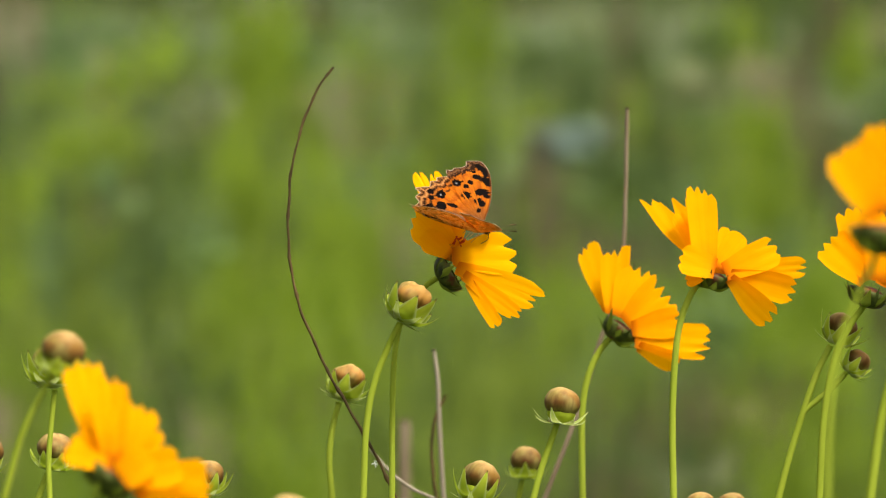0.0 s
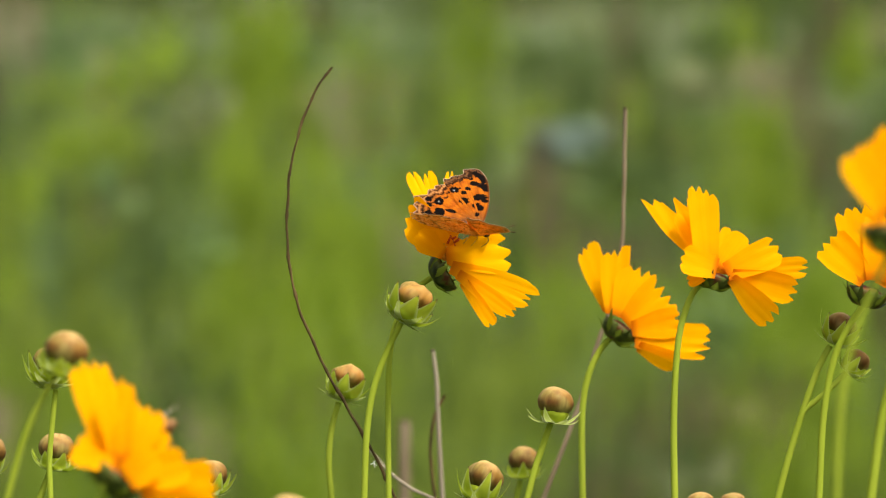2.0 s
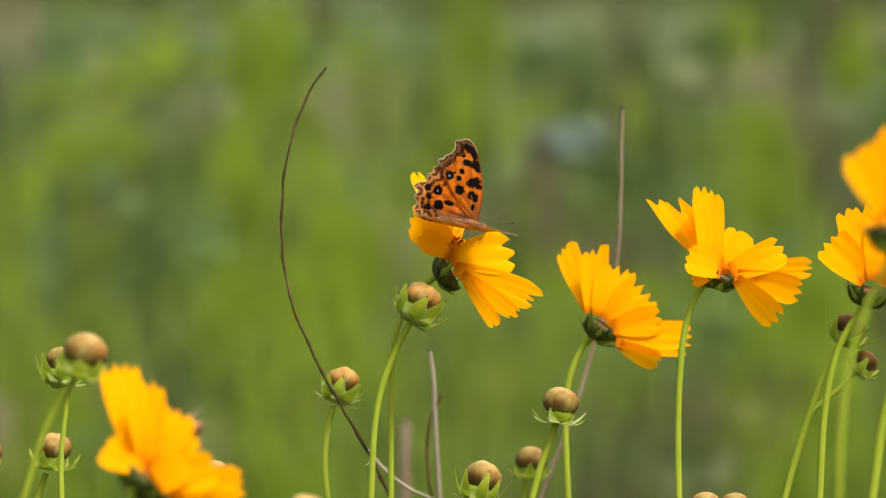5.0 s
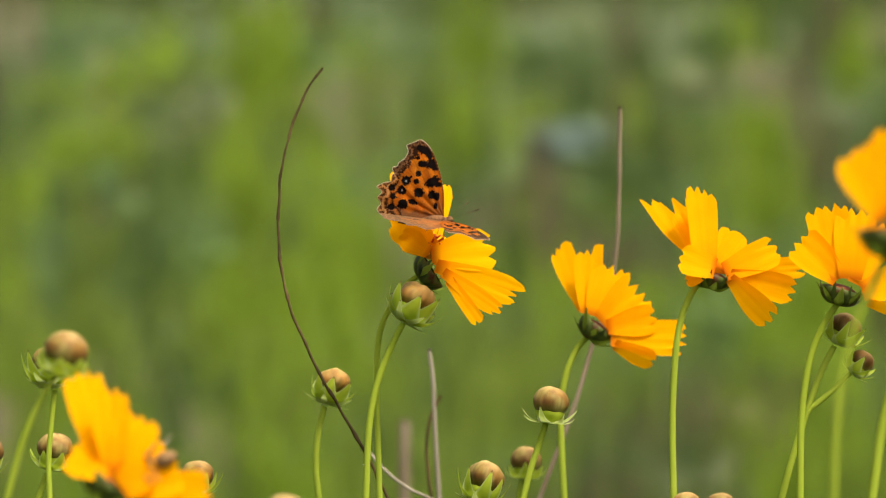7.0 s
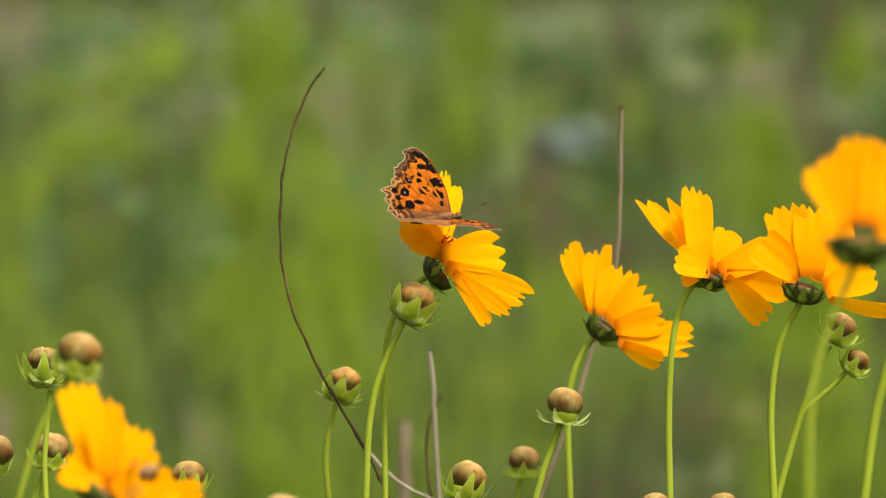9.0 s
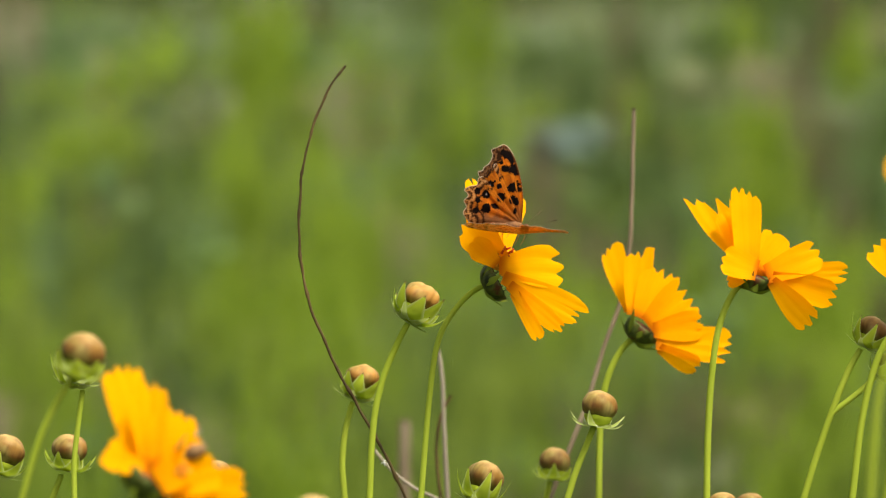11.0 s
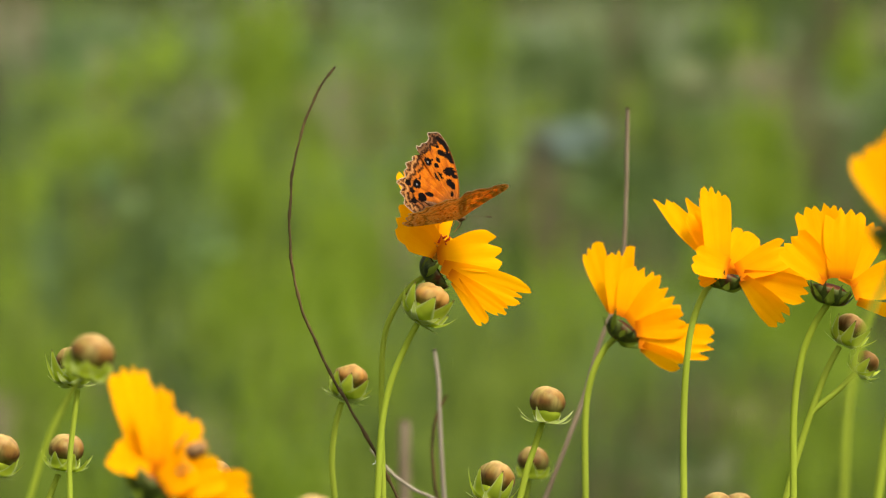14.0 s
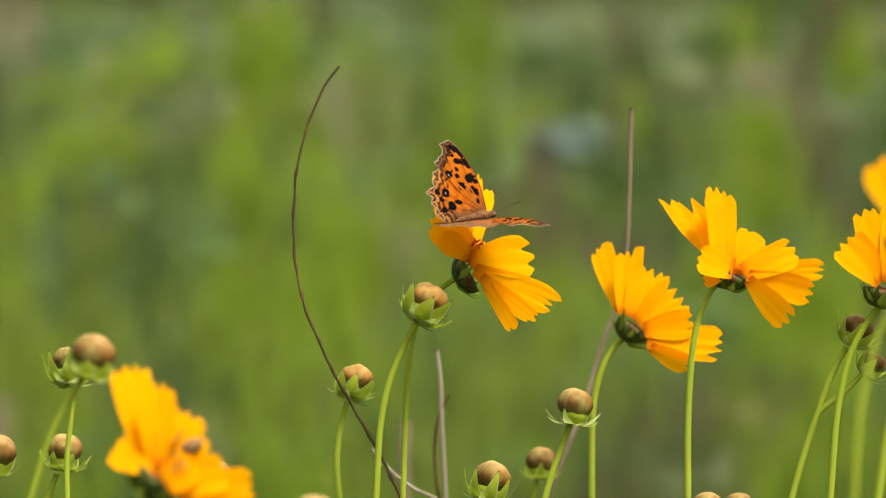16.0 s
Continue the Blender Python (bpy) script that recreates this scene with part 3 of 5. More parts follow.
    low += [(rng.uniform(-400, 1968), rng.uniform(0.9, 2.4), 0.06, 40, rng.uniform(0.06, 0.16), 4, 0.6) for _ in range(70)]
    grass("short_grass", "short green grass round the flower stalks", GRASS_MID, low, 6)


def wide_meadow():
    """The field on all sides of the camera."""
    rng = random.Random(33)
    verts, faces = {0: [], 1: [], 2: []}, {0: [], 1: [], 2: []}
    for _ in range(4200):
        cx, cy = rng.gauss(0, 2.4), rng.gauss(3, 3.5)
        sight = 0.14 * max(0, cy) + 0.3
        if abs(cx) < sight and cy > -0.8:
            continue
        pick = rng.random()
        kind = 0 if pick < 0.62 else 1 if pick < 0.85 else 2
        tall = rng.uniform(0.16, 0.46)
        for _ in range(22):
            x, y = cx + rng.gauss(0, 0.09), cy + rng.gauss(0, 0.09)
            if abs(x) < sight - 0.12 and y > -0.6:
                continue
            h, w = tall * rng.uniform(0.6, 1.1), rng.uniform(0.003, 0.007)
            a, b = rng.uniform(0, math.tau), rng.uniform(0, math.tau)
            bend = h * rng.uniform(0.1, 0.5)
            side = Vector((math.cos(a), math.sin(a), 0)) * w / 2
            v, f = verts[kind], faces[kind]
            n0 = len(v)
            for t, wide in ((0, 0.7), (0.45, 1.0), (0.8, 0.7), (1.0, 0.05)):
                p = Vector((x + math.cos(b) * bend * t * t, y + math.sin(b) * bend * t * t, h * (t - 0.1 * t * t)))
                v += [p - side * wide, p + side * wide]
            f += [(n0 + i, n0 + i + 1, n0 + i + 3, n0 + i + 2) for i in (0, 2, 4)]
    for kind, name, label, mat in ((0, "field_grass", "green grass of the surrounding field", GRASS_MID), (1, "field_grass_bright", "light green grass of the surrounding field", GRASS_LIT), (2, "field_grass_dry", "withered grass of the surrounding field", GRASS_DRY)):
        me = bpy.data.meshes.new(name)
        me.from_pydata(verts[kind], [], faces[kind])
        me.materials.append(mat)
        tagged(new(name, me), label, "grass", kind="stuff")


def broad_plant(u, d, height, spread, count, seed):
    """A herb with broad blue-green leaves on a short stem."""
    rng = random.Random(seed)
    p = spot(u, 441, d)
    foot = Vector((p.x, p.y, 0))
    thing = new("broadleaf_herb")
    thing.matrix_basis = Matrix.Translation(foot)
    tagged(thing, "blue-green broad-leaved herb standing in grass", "plant")
    bm = bmesh.new()
    tube(bm, [(0, 0, -0.01), (0.01, 0, height * 0.5), (0, 0.01, height * 0.95)], (0.006, 0.003))
    part("stem", bm, STEM, thing)
    for i in range(count):
        a = i * 2.4
        z = height * (0.72 + 0.36 * i / count)
        o = Vector((math.cos(a), math.sin(a), 0))
        tip = o * spread * rng.uniform(0.7, 1.2) + Vector((0, 0, z + rng.uniform(-0.025, 0.012)))
        start = o * spread * rng.uniform(0.0, 0.6) + Vector((0, 0, z + rng.uniform(-0.012, 0.008)))
        part("leaf", leaf_bract(start, tip, (0, 0, 1), spread * 0.30, rng, 0.4), LEAF_BLUE, thing)


def weeds(name, label, material, clumps, seed):
    """Leafy clumps on the way up through the grass: (u, v, d, radius in m, leaves, leaf length in m)."""
    rng = random.Random(seed)
    verts, faces = [], []
    for u, v, d, radius, count, size in clumps:
        mid = spot(u, v, d)
        for _ in range(count):
            p = mid + Vector((rng.gauss(0, radius), rng.gauss(0, radius), rng.gauss(0, radius * 0.9)))
            if p.z < 0.02:
                continue
            way = Vector((rng.gauss(0, 1), rng.gauss(0, 1), rng.gauss(0.3, 0.6))).normalized()
            side = way.cross(Vector((rng.gauss(0, 1), rng.gauss(0, 1), rng.gauss(0, 1)))).normalized()
            half = size * rng.uniform(0.7, 1.2)
            n0 = len(verts)
            for t, wide in ((0, 0.05), (0.3, 0.30), (0.65, 0.28), (1.0, 0.02)):
                verts += [p + way * (half * t) - side * (half * wide), p + way * (half * t) + side * (half * wide)]
            faces += [(n0 + i, n0 + i + 1, n0 + i + 3, n0 + i + 2) for i in (0, 2, 4)]
        # the stalk that carries the clump
        n0 = len(verts)
        verts += [Vector((mid.x - 0.0015, mid.y, 0)), Vector((mid.x + 0.0015, mid.y, 0)), mid + Vector((0.001, 0, 0)), mid - Vector((0.001, 0, 0))]
        faces.append((n0, n0 + 1, n0 + 2, n0 + 3))
    me = bpy.data.meshes.new(name)
    me.from_pydata(verts, [], faces)
    me.materials.append(material)
    return tagged(new(name, me), label, "weeds", kind="stuff")


def undergrowth():
    rng = random.Random(21)
    sets = {"dark": [], "lit": [], "dry": [], "sage": [], "pale": []}
    for u, v, half, count, kind in (
            (940, 120, 34, 14, "dark"), (1085, 310, 42, 30, "dark"), (1060, 380, 36, 20, "dark"), (160, 320, 40, 16, "dark"), (250, 400, 50, 22, "dark"), (725, 300, 30, 14, "dark"), (1250, 75, 30, 14, "dark"), (340, 690, 46, 18, "dark"),
            (1235, 155, 22, 22, "pale"), (1265, 148, 20, 18, "pale"), (1340, 128, 22, 10, "dry"), (935, 395, 22, 4, "dry"), (690, 372, 20, 3, "dry"), (1330, 760, 36, 10, "dry"), (20, 20, 24, 10, "dry"), (190, 170, 24, 8, "dry"),
            (562, 100, 28, 18, "sage"), (375, 208, 26, 20, "pale"), (195, 800, 46, 14, "sage"), (1265, 590, 36, 14, "sage"), (190, 345, 26, 16, "sage"), (1250, 850, 34, 16, "pale"), (590, 760, 34, 10, "sage"), (140, 80, 44, 16, "sage"), (360, 440, 28, 12, "sage"),
            (285, 90, 36, 14, "lit"), (450, 90, 36, 14, "lit"), (50, 350, 24, 12, "lit"), (860, 60, 36, 12, "lit"), (820, 220, 26, 10, "lit")):
        d = ground_at(v + 110)
        sets[kind].append((u, v, d, half * d / RASTER, count, rng.uniform(0.024, 0.036) * d / 6))
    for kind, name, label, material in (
            ("pale", "pale_weeds", "pale bleached leaves in the meadow", GRASS_PALE), ("dark", "dark_weeds", "dark green leafy weeds in the meadow, shade put into the colour", GRASS_DARK), ("lit", "bright_weeds", "light green leafy weeds in the meadow, sun put into the colour", GRASS_LIT),
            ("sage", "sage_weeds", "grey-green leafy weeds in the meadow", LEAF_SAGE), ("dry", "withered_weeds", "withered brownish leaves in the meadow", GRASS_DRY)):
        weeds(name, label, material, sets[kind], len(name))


ground()
meadow()
undergrowth()
wide_meadow()
broad_plant(1002, 7.8, 0.150, 0.084, 70, 2)

# ---------------------------------------------------------------- dead stalks
dry_stalk("T", "dry_twig", "thin brown bowed dry twig", "twig", TWIG, [(592, 119), (566, 152), (540, 205), (520, 280), (512, 345), (510, 425), (517, 490), (540, 570), (580, 655), (625, 735), (670, 815), (700, 880), (722, 940)], 1.325, (0.00036, 0.00060), 0.4, (0.03, 0.01))
dry_stalk("S", "dry_stalk", "grey-brown straight dry stalk", "stalk", STALK, [(1110, 190), (1109, 260), (1107, 350), (1103, 440), (1085, 540), (1060, 610), (1030, 710), (1000, 790), (965, 880)], 1.43, (0.00068, 0.0010), 0.06, (-0.03, 0.02))
dry_stalk("U", "dry_stalk", "grey dry stalk beside a thin withered one", "stalk", STRAW, [(768, 618), (775, 680), (778, 760), (785, 880)], 1.45, (0.0007, 0.0013), 0.06, None)
dry_stalk("U2", "dry_stalk", "thin brown withered stalk with a bent tip", "stalk", TWIG, [(790, 700), (772, 735), (764, 790), (768, 850), (774, 890)], 1.45, (0.0005, 0.0008), 0.1, None)
dry_stalk("U3", "dry_stalk", "broken pale stub of a dead stalk", "stalk", STALK, [(716, 742), (716, 800), (716, 890)], 1.85, (0.0027, 0.0029), 0.04, None)
dry_stalk("U4", "dry_stalk", "thin slanting grey dry stalk", "stalk", STRAW, [(655, 795), (690, 835), (730, 865), (780, 890), (830, 930)], 1.42, (0.0005, 0.0008), 0.08, (0.02, 0.0))


def fluff(key, u, v, d):
    """A tiny tuft of seed fluff caught on a stalk."""
    p = PLANTS[key]
    rng = random.Random(4)
    bm = bmesh.new()
    c = spot(u, v, d) - p["foot"]
    for _ in range(14):
        way = Vector((rng.gauss(0, 1), rng.gauss(0, 1), rng.gauss(0, 1))).normalized()
        tube(bm, [c, c + way * 0.0007, c + way * 0.0013 + Vector((0, 0, -0.0002))], (0.00007, 0.00004), sides=4, steps=2)
    part("fluff", bm, FLUFF, p["thing"], "tiny white seed fluff")


fluff("T", 663, 820, 1.322)

# ---------------------------------------------------------------- flowers
flower("A", "yellow coreopsis with toothed petals, a butterfly feeding on it", (806, 442), 1.31, (0.40, -0.60, 0.70),
       [((800, 440), (737, 305), 13, 17, dict(teeth=((0.2, 0.05),), blunt=0.10)),
        ((802, 438), (768, 302), 12, 19, dict(teeth=((-0.3, 0.06),), blunt=0.10)),
        ((806, 438), (809, 305), 12, 19, dict(teeth=((-0.1, 0.07), (0.5, 0.05)))),
        ((810, 440), (830, 330), 15, 12, dict(teeth=((0.1, 0.02),), blunt=0.22, bow=-0.06)),
        ((808, 452), (731, 374), 35, 0, dict(teeth=((-0.55, 0.05), (-0.1, 0.06), (0.5, 0.05)), skew=0.16, roll=-8, foot=0.45, cup=0.25)),
        ((796, 452), (748, 414), 23, -5, dict(teeth=((0.0, 0.03),), roll=-6, foot=0.42, cup=0.2, blunt=0.34)),
        ((803, 448), (832, 430), 13, 3, dict(teeth=((-0.2, 0.05),), roll=-24, foot=0.5)),
        ((800, 456), (914, 448), 38, -3, dict(teeth=((-0.36, 0.12), (0.32, 0.08)), skew=0.04, roll=-6, foot=0.42, bow=-0.06, blunt=0.18)),
        ((808, 474), (962, 534), 26, -5, dict(teeth=((-0.05, 0.10), (0.34, 0.11), (0.66, 0.03)), roll=0, foot=0.46, bow=-0.03, blunt=0.20)),
        ((820, 486), (920, 560), 17, -6, dict(teeth=((0.5, 0.06), (-0.25, 0.05)), roll=3, foot=0.55, blunt=0.22)),
        ((830, 500), (882, 578), 13, -7, dict(teeth=((0.3, 0.05),), roll=6, foot=0.7, blunt=0.08))],
       [(784, 486), (752, 508), (722, 548), (702, 600), (695, 700), (694, 882)], seed=3, stamens=9, radius=0.00092, seat=((804, 479), (0.86, 0.0, 0.50)))
flower("D", "yellow coreopsis seen from its side, petals fanned upwards", (1108, 572), 1.385, (0.62, 0.12, 0.78),
       [((1084, 556), (1090, 440), 26, -2, dict(foot=0.5, teeth=((-0.30, 0.05), (0.15, 0.09)), skew=0.10, blunt=0.06)),
        ((1076, 550), (1038, 434), 22, 4, dict(teeth=((-0.55, 0.05), (-0.1, 0.04)), skew=0.06, blunt=0.10, foot=0.40)),
        ((1096, 562), (1134, 472), 33, -3, dict(foot=0.5, teeth=((-0.25, 0.06), (0.25, 0.13), (0.66, 0.08)), skew=0.10)),
        ((1108, 574), (1182, 514), 38, -4, dict(foot=0.5, teeth=((-0.45, 0.11), (0.05, 0.12), (0.52, 0.09)), blunt=0.10)),
        ((1118, 582), (1206, 568), 27, -5, dict(teeth=((-0.2, 0.08), (0.4, 0.10)), foot=0.5)),
        ((1124, 600), (1259, 606), 32, -4, dict(teeth=((-0.32, 0.05), (0.12, 0.08), (0.6, 0.12)), blunt=0.12, foot=0.5)),
        ((1130, 612), (1200, 646), 19, -5, dict(teeth=((0.1, 0.06),), roll=26, foot=0.5))],
       [(1088, 592), (1062, 620), (1040, 670), (1030, 740), (1031, 882)], seed=7, calyx=1.05)
flower("E", "yellow coreopsis with spread ragged petals", (1268, 478), 1.335, (0.30, 0.10, 0.95),
       [((1242, 456), (1172, 352), 35, 6, dict(teeth=((-0.66, 0.07), (-0.25, 0.04), (0.10, 0.17), (0.74, 0.10)), skew=-0.17, blunt=0.0, foot=0.42)),
        ((1246, 464), (1200, 376), 19, 2, dict(teeth=((0.1, 0.05),), foot=0.6)),
        ((1248, 470), (1240, 332), 27, -3, dict(teeth=((-0.45, 0.05), (0.05, 0.05), (0.45, 0.04)), skew=-0.08, foot=0.75, blunt=0.12)),
        ((1266, 476), (1202, 456), 26, -8, dict(teeth=((-0.3, 0.05), (0.3, 0.06)), foot=0.7, roll=12)),
        ((1276, 466), (1283, 402), 13, 7, dict(teeth=(), blunt=0.30)),
        ((1274, 478), (1322, 424), 31, -3, dict(teeth=((0.2, 0.05), (0.6, 0.08)), skew=-0.06, foot=0.75)),
        ((1282, 482), (1376, 440), 28, -4, dict(teeth=((-0.45, 0.09), (0.2, 0.04)), blunt=0.12, foot=0.6)),
        ((1292, 482), (1428, 472), 20, -1, dict(teeth=((-0.15, 0.05), (0.35, 0.09)), blunt=0.12)),
        ((1292, 486), (1408, 518), 26, -4, dict(teeth=((-0.3, 0.06), (0.3, 0.07)), roll=10, foot=0.42)),
        ((1292, 492), (1366, 568), 24, -6, dict(teeth=((-0.35, 0.10), (0.35, 0.05)), roll=24, foot=0.42, blunt=0.12)),
        ((1266, 484), (1270, 436), 30, -2, dict(teeth=((0.0, 0.05),), foot=0.9)),
        ((1256, 484), (1214, 500), 12, -3, dict(teeth=((0.2, 0.06),), roll=18))],
       [(1248, 490), (1222, 522), (1202, 580), (1193, 660), (1190, 760), (1192, 882)], seed=11, calyx=0.92)
flower("F", "yellow coreopsis with deep cup of petals", (1542, 504), 1.315, (0.32, 0.05, 0.95),
       [((1534, 496), (1464, 425), 34, -3, dict(foot=0.5, teeth=((-0.5, 0.06), (0.0, 0.06), (0.5, 0.05)), blunt=0.10)),
        ((1540, 496), (1513, 364), 38, -3, dict(foot=0.5, teeth=((-0.6, 0.06), (-0.15, 0.04), (0.25, 0.08), (0.7, 0.05)), blunt=0.10)),
        ((1554, 498), (1570, 374), 36, -4, dict(foot=0.55, teeth=((-0.5, 0.05), (0.0, 0.06), (0.5, 0.05)), blunt=0.12)),
        ((1564, 508), (1618, 402), 30, -4, dict(foot=0.55, teeth=((-0.3, 0.06), (0.2, 0.04)), blunt=0.16)),
        ((1574, 522), (1666, 496), 34, -4, dict(teeth=((-0.2, 0.05), (0.4, 0.05)), foot=0.5)),
        ((1582, 540), (1690, 576), 14, -4, dict(teeth=((0.0, 0.05),), roll=30, foot=0.5))],
       [(1530, 540), (1502, 580), (1476, 640), (1458, 740), (1450, 882)], seed=13, calyx=1.05)
flower("G", "yellow coreopsis on a tall stalk, rounded petals", (1564, 392), 1.02, (0.15, 0.08, 0.97),
       [((1546, 384), (1478, 272), 29, -3, dict(foot=0.55, teeth=((0.1, 0.05),), blunt=0.20)),
        ((1554, 380), (1516, 248), 32, -3, dict(foot=0.55, teeth=((-0.3, 0.05), (0.3, 0.04)))),
        ((1564, 378), (1562, 218), 38, -3, dict(foot=0.55, teeth=((-0.3, 0.04), (0.3, 0.05)))),
        ((1578, 380), (1620, 232), 40, -3, dict(foot=0.55, teeth=((-0.2, 0.05), (0.4, 0.05)))),
        ((1590, 386), (1672, 290), 40, 0, dict(teeth=((0.0, 0.05),))),
        ((1592, 394), (1690, 372), 34, -4, dict(teeth=((0.0, 0.05),)))],
       [(1556, 440), (1530, 500), (1496, 580), (1474, 680), (1466, 780), (1464, 882)], seed=17, radius=0.0008, calyx=1.2)
flower("Q", "yellow coreopsis leaning low, visited by a bee", (208, 826), 1.08, (0.66, 0.10, 0.74),
       [((188, 816), (140, 640), 36, 4, dict(teeth=((-0.4, 0.04), (0.15, 0.05), (0.6, 0.05)), foot=0.5, blunt=0.10)),
        ((200, 816), (192, 668), 34, -3, dict(teeth=((0.1, 0.06), (0.6, 0.05)), foot=0.5)),
        ((212, 820), (250, 716), 40, -3, dict(teeth=((-0.2, 0.06), (0.3, 0.07)), foot=0.5)),
        ((222, 830), (270, 752), 33, -2, dict(teeth=((-0.3, 0.06), (0.3, 0.06)), foot=0.5)),
        ((228, 846), (322, 820), 36, -3, dict(teeth=((-0.3, 0.05), (0.2, 0.05)), foot=0.5)),
        ((212, 848), (266, 806), 32, -5, dict(teeth=((0.1, 0.04),), foot=0.8, blunt=0.2)),
        ((236, 862), (374, 850), 40, -1, dict(teeth=((-0.4, 0.05), (0.0, 0.06), (0.5, 0.05)), foot=0.45)),
        ((246, 886), (372, 920), 40, -6, dict(teeth=((0.0, 0.06),), foot=0.5, roll=14)),
        ((196, 830), (136, 766), 27, -1, dict(teeth=((0.0, 0.04),), foot=0.6, blunt=0.2)),
        ((196, 824), (112, 800), 20, -4, dict(teeth=((0.0, 0.04),), foot=0.6, roll=18, blunt=0.25))],
       [(188, 860), (160, 894), (140, 934)], seed=23, calyx=1.15, hinge_v=990)

# ---------------------------------------------------------------- buds
bud("B", "coreopsis bud with spread green bracts and ochre folds", (729, 533), 1.295, (0.50, 0.28, 0.80), 6.1, [(708, 572), (688, 612), (662, 680), (648, 760), (643, 882)], seed=1, far=(1.35, 1.7), rise=(0.0, 0.6), fold=0.44, slim=1.25)
bud("C", "coreopsis bud on a pale green stalk", (616, 674), 1.365, (0.35, 0.28, 0.85), 5.6, [(600, 712), (588, 760), (583, 820), (588, 882)], seed=2, fold=0.44, far=(1.25, 1.6), rise=(0.0, 0.55), turn=0.1, slim=1.25)
bud("J", "round brown coreopsis bud with curled bracts", (995, 714), 1.31, (0.10, 0.14, 0.95), 5.6, [(986, 750), (972, 790), (958, 830), (944, 882)], seed=3, fold=0.12, far=(1.2, 1.75), rise=(-0.9, -0.2), leaf=PALE, slim=0.55)
bud("K", "round brown coreopsis bud half hidden", (931, 816), 1.42, (0.05, 0.14, 0.95), 5.3, [(924, 850), (918, 882), (914, 910)], seed=4, fold=0.10, far=(1.2, 1.6), rise=(-0.5, 0.0))
bud("L", "ribbed ochre coreopsis bud in a green calyx", (850, 850), 1.31, (0.30, 0.25, 0.9), 5.9, [(836, 893), (832, 915), (832, 930)], seed=5, squash=0.98, fold=0.34, far=(1.15, 1.55), rise=(0.1, 0.5), turn=0.15)
bud("H", "pair of coreopsis buds on a forked stalk", (1490, 580), 1.325, (0.45, 0.14, 0.85), 5.0, [(1470, 612), (1446, 660), (1418, 740), (1394, 820), (1378, 882)], seed=6, extra=[((1518, 640), (0.5, 0.14, 0.6), 4.0, [(1498, 660), (1468, 690), (1422, 728)])], fold=0.25, far=(1.3, 1.75), rise=(-0.2, 0.7))
bud("M", "large soft brown bud on a thick stalk", (112, 622), 1.13, (0.30, 0.14, 0.93), 6.0, [(96, 660), (66, 710), (36, 780), (8, 882)], seed=7, radius=0.00085, fold=0.10, far=(1.1, 1.5), rise=(-0.6, 0.0))
bud("N", "coreopsis bud in an open star of bracts", (86, 646), 1.30, (0.04, 0.42, 0.9), 5.7, [(97, 690), (90, 760), (86, 820), (88, 882)], seed=8, radius=0.0009, fold=0.34, far=(1.3, 1.7), rise=(0.15, 0.6), turn=0.2)
bud("O", "brown coreopsis bud on a short side stalk", (98, 796), 1.345, (0.12, 0.14, 0.9), 5.8, [(84, 838), (72, 870), (62, 900)], seed=9, fold=0.30, far=(1.15, 1.5), rise=(-0.35, 0.1))
bud("P", "brown coreopsis bud among green bracts", (-28, 800), 1.32, (0.3, 0.14, 0.9), 6.2, [(-40, 845), (-48, 880), (-52, 910)], seed=10, fold=0.28, far=(1.1, 1.4), rise=(-0.3, 0.2))
bud("R", "coreopsis bud with upright curled bracts", (368, 842), 1.32, (0.1, 0.14, 0.95), 5.2, [(364, 872), (366, 900), (368, 925)], seed=11, far=(1.2, 1.6), rise=(0.0, 0.5))
bud("V", "pale soft coreopsis bud low in the grass", (512, 918), 1.10, (0.1, 0.14, 0.95), 6.6, [(506, 925), (504, 950), (504, 975)], seed=12, hinge_v=1010)
bud("W", "brown coreopsis bud just opening", (1240, 897), 1.33, (0, 0.14, 0.95), 5.0, [(1240, 925), (1240, 950), (1240, 970)], seed=13, hinge_v=1000)
bud("W2", "brown coreopsis bud just opening", (1296, 897), 1.37, (0, 0.14, 0.95), 5.0, [(1296, 925), (1298, 950), (1298, 970)], seed=14, hinge_v=1000)


def lone_stem():
    """A green stalk whose flower stands out of sight."""
    thing, foot = plant("coreopsis_bud", "X", "green stalk of a tall coreopsis bud", "coreopsis buds", [(1640, 330), (1618, 480), (1590, 620), (1560, 740), (1540, 882)], 1.2, 0.0013)
    bm = bmesh.new()
    bmesh.ops.create_uvsphere(bm, u_segments=16, v_segments=10, radius=0.006)
    PLANTS["X"]["moving"].append(part("bud", bm, BUD, thing, at=Matrix.Translation(spot(1642, 310, 1.2) - foot)))


lone_stem()


# ---------------------------------------------------------------- butterfly
def smooth_ring(points, steps):
    """A closed smooth outline, with corners kept where points repeat."""
    out = []
    n = len(points)
    for i in range(n):
        p0, p1, p2, p3 = (Vector(points[(i + k) % n]) for k in (-1, 0, 1, 2))
        for k in range(steps):
            t = k / steps
            out.append(0.5 * (2 * p1 + (p2 - p0) * t + (2 * p0 - 5 * p1 + 4 * p2 - p3) * t * t + (3 * p1 - p0 - 3 * p2 + p3) * t ** 3))
    return out


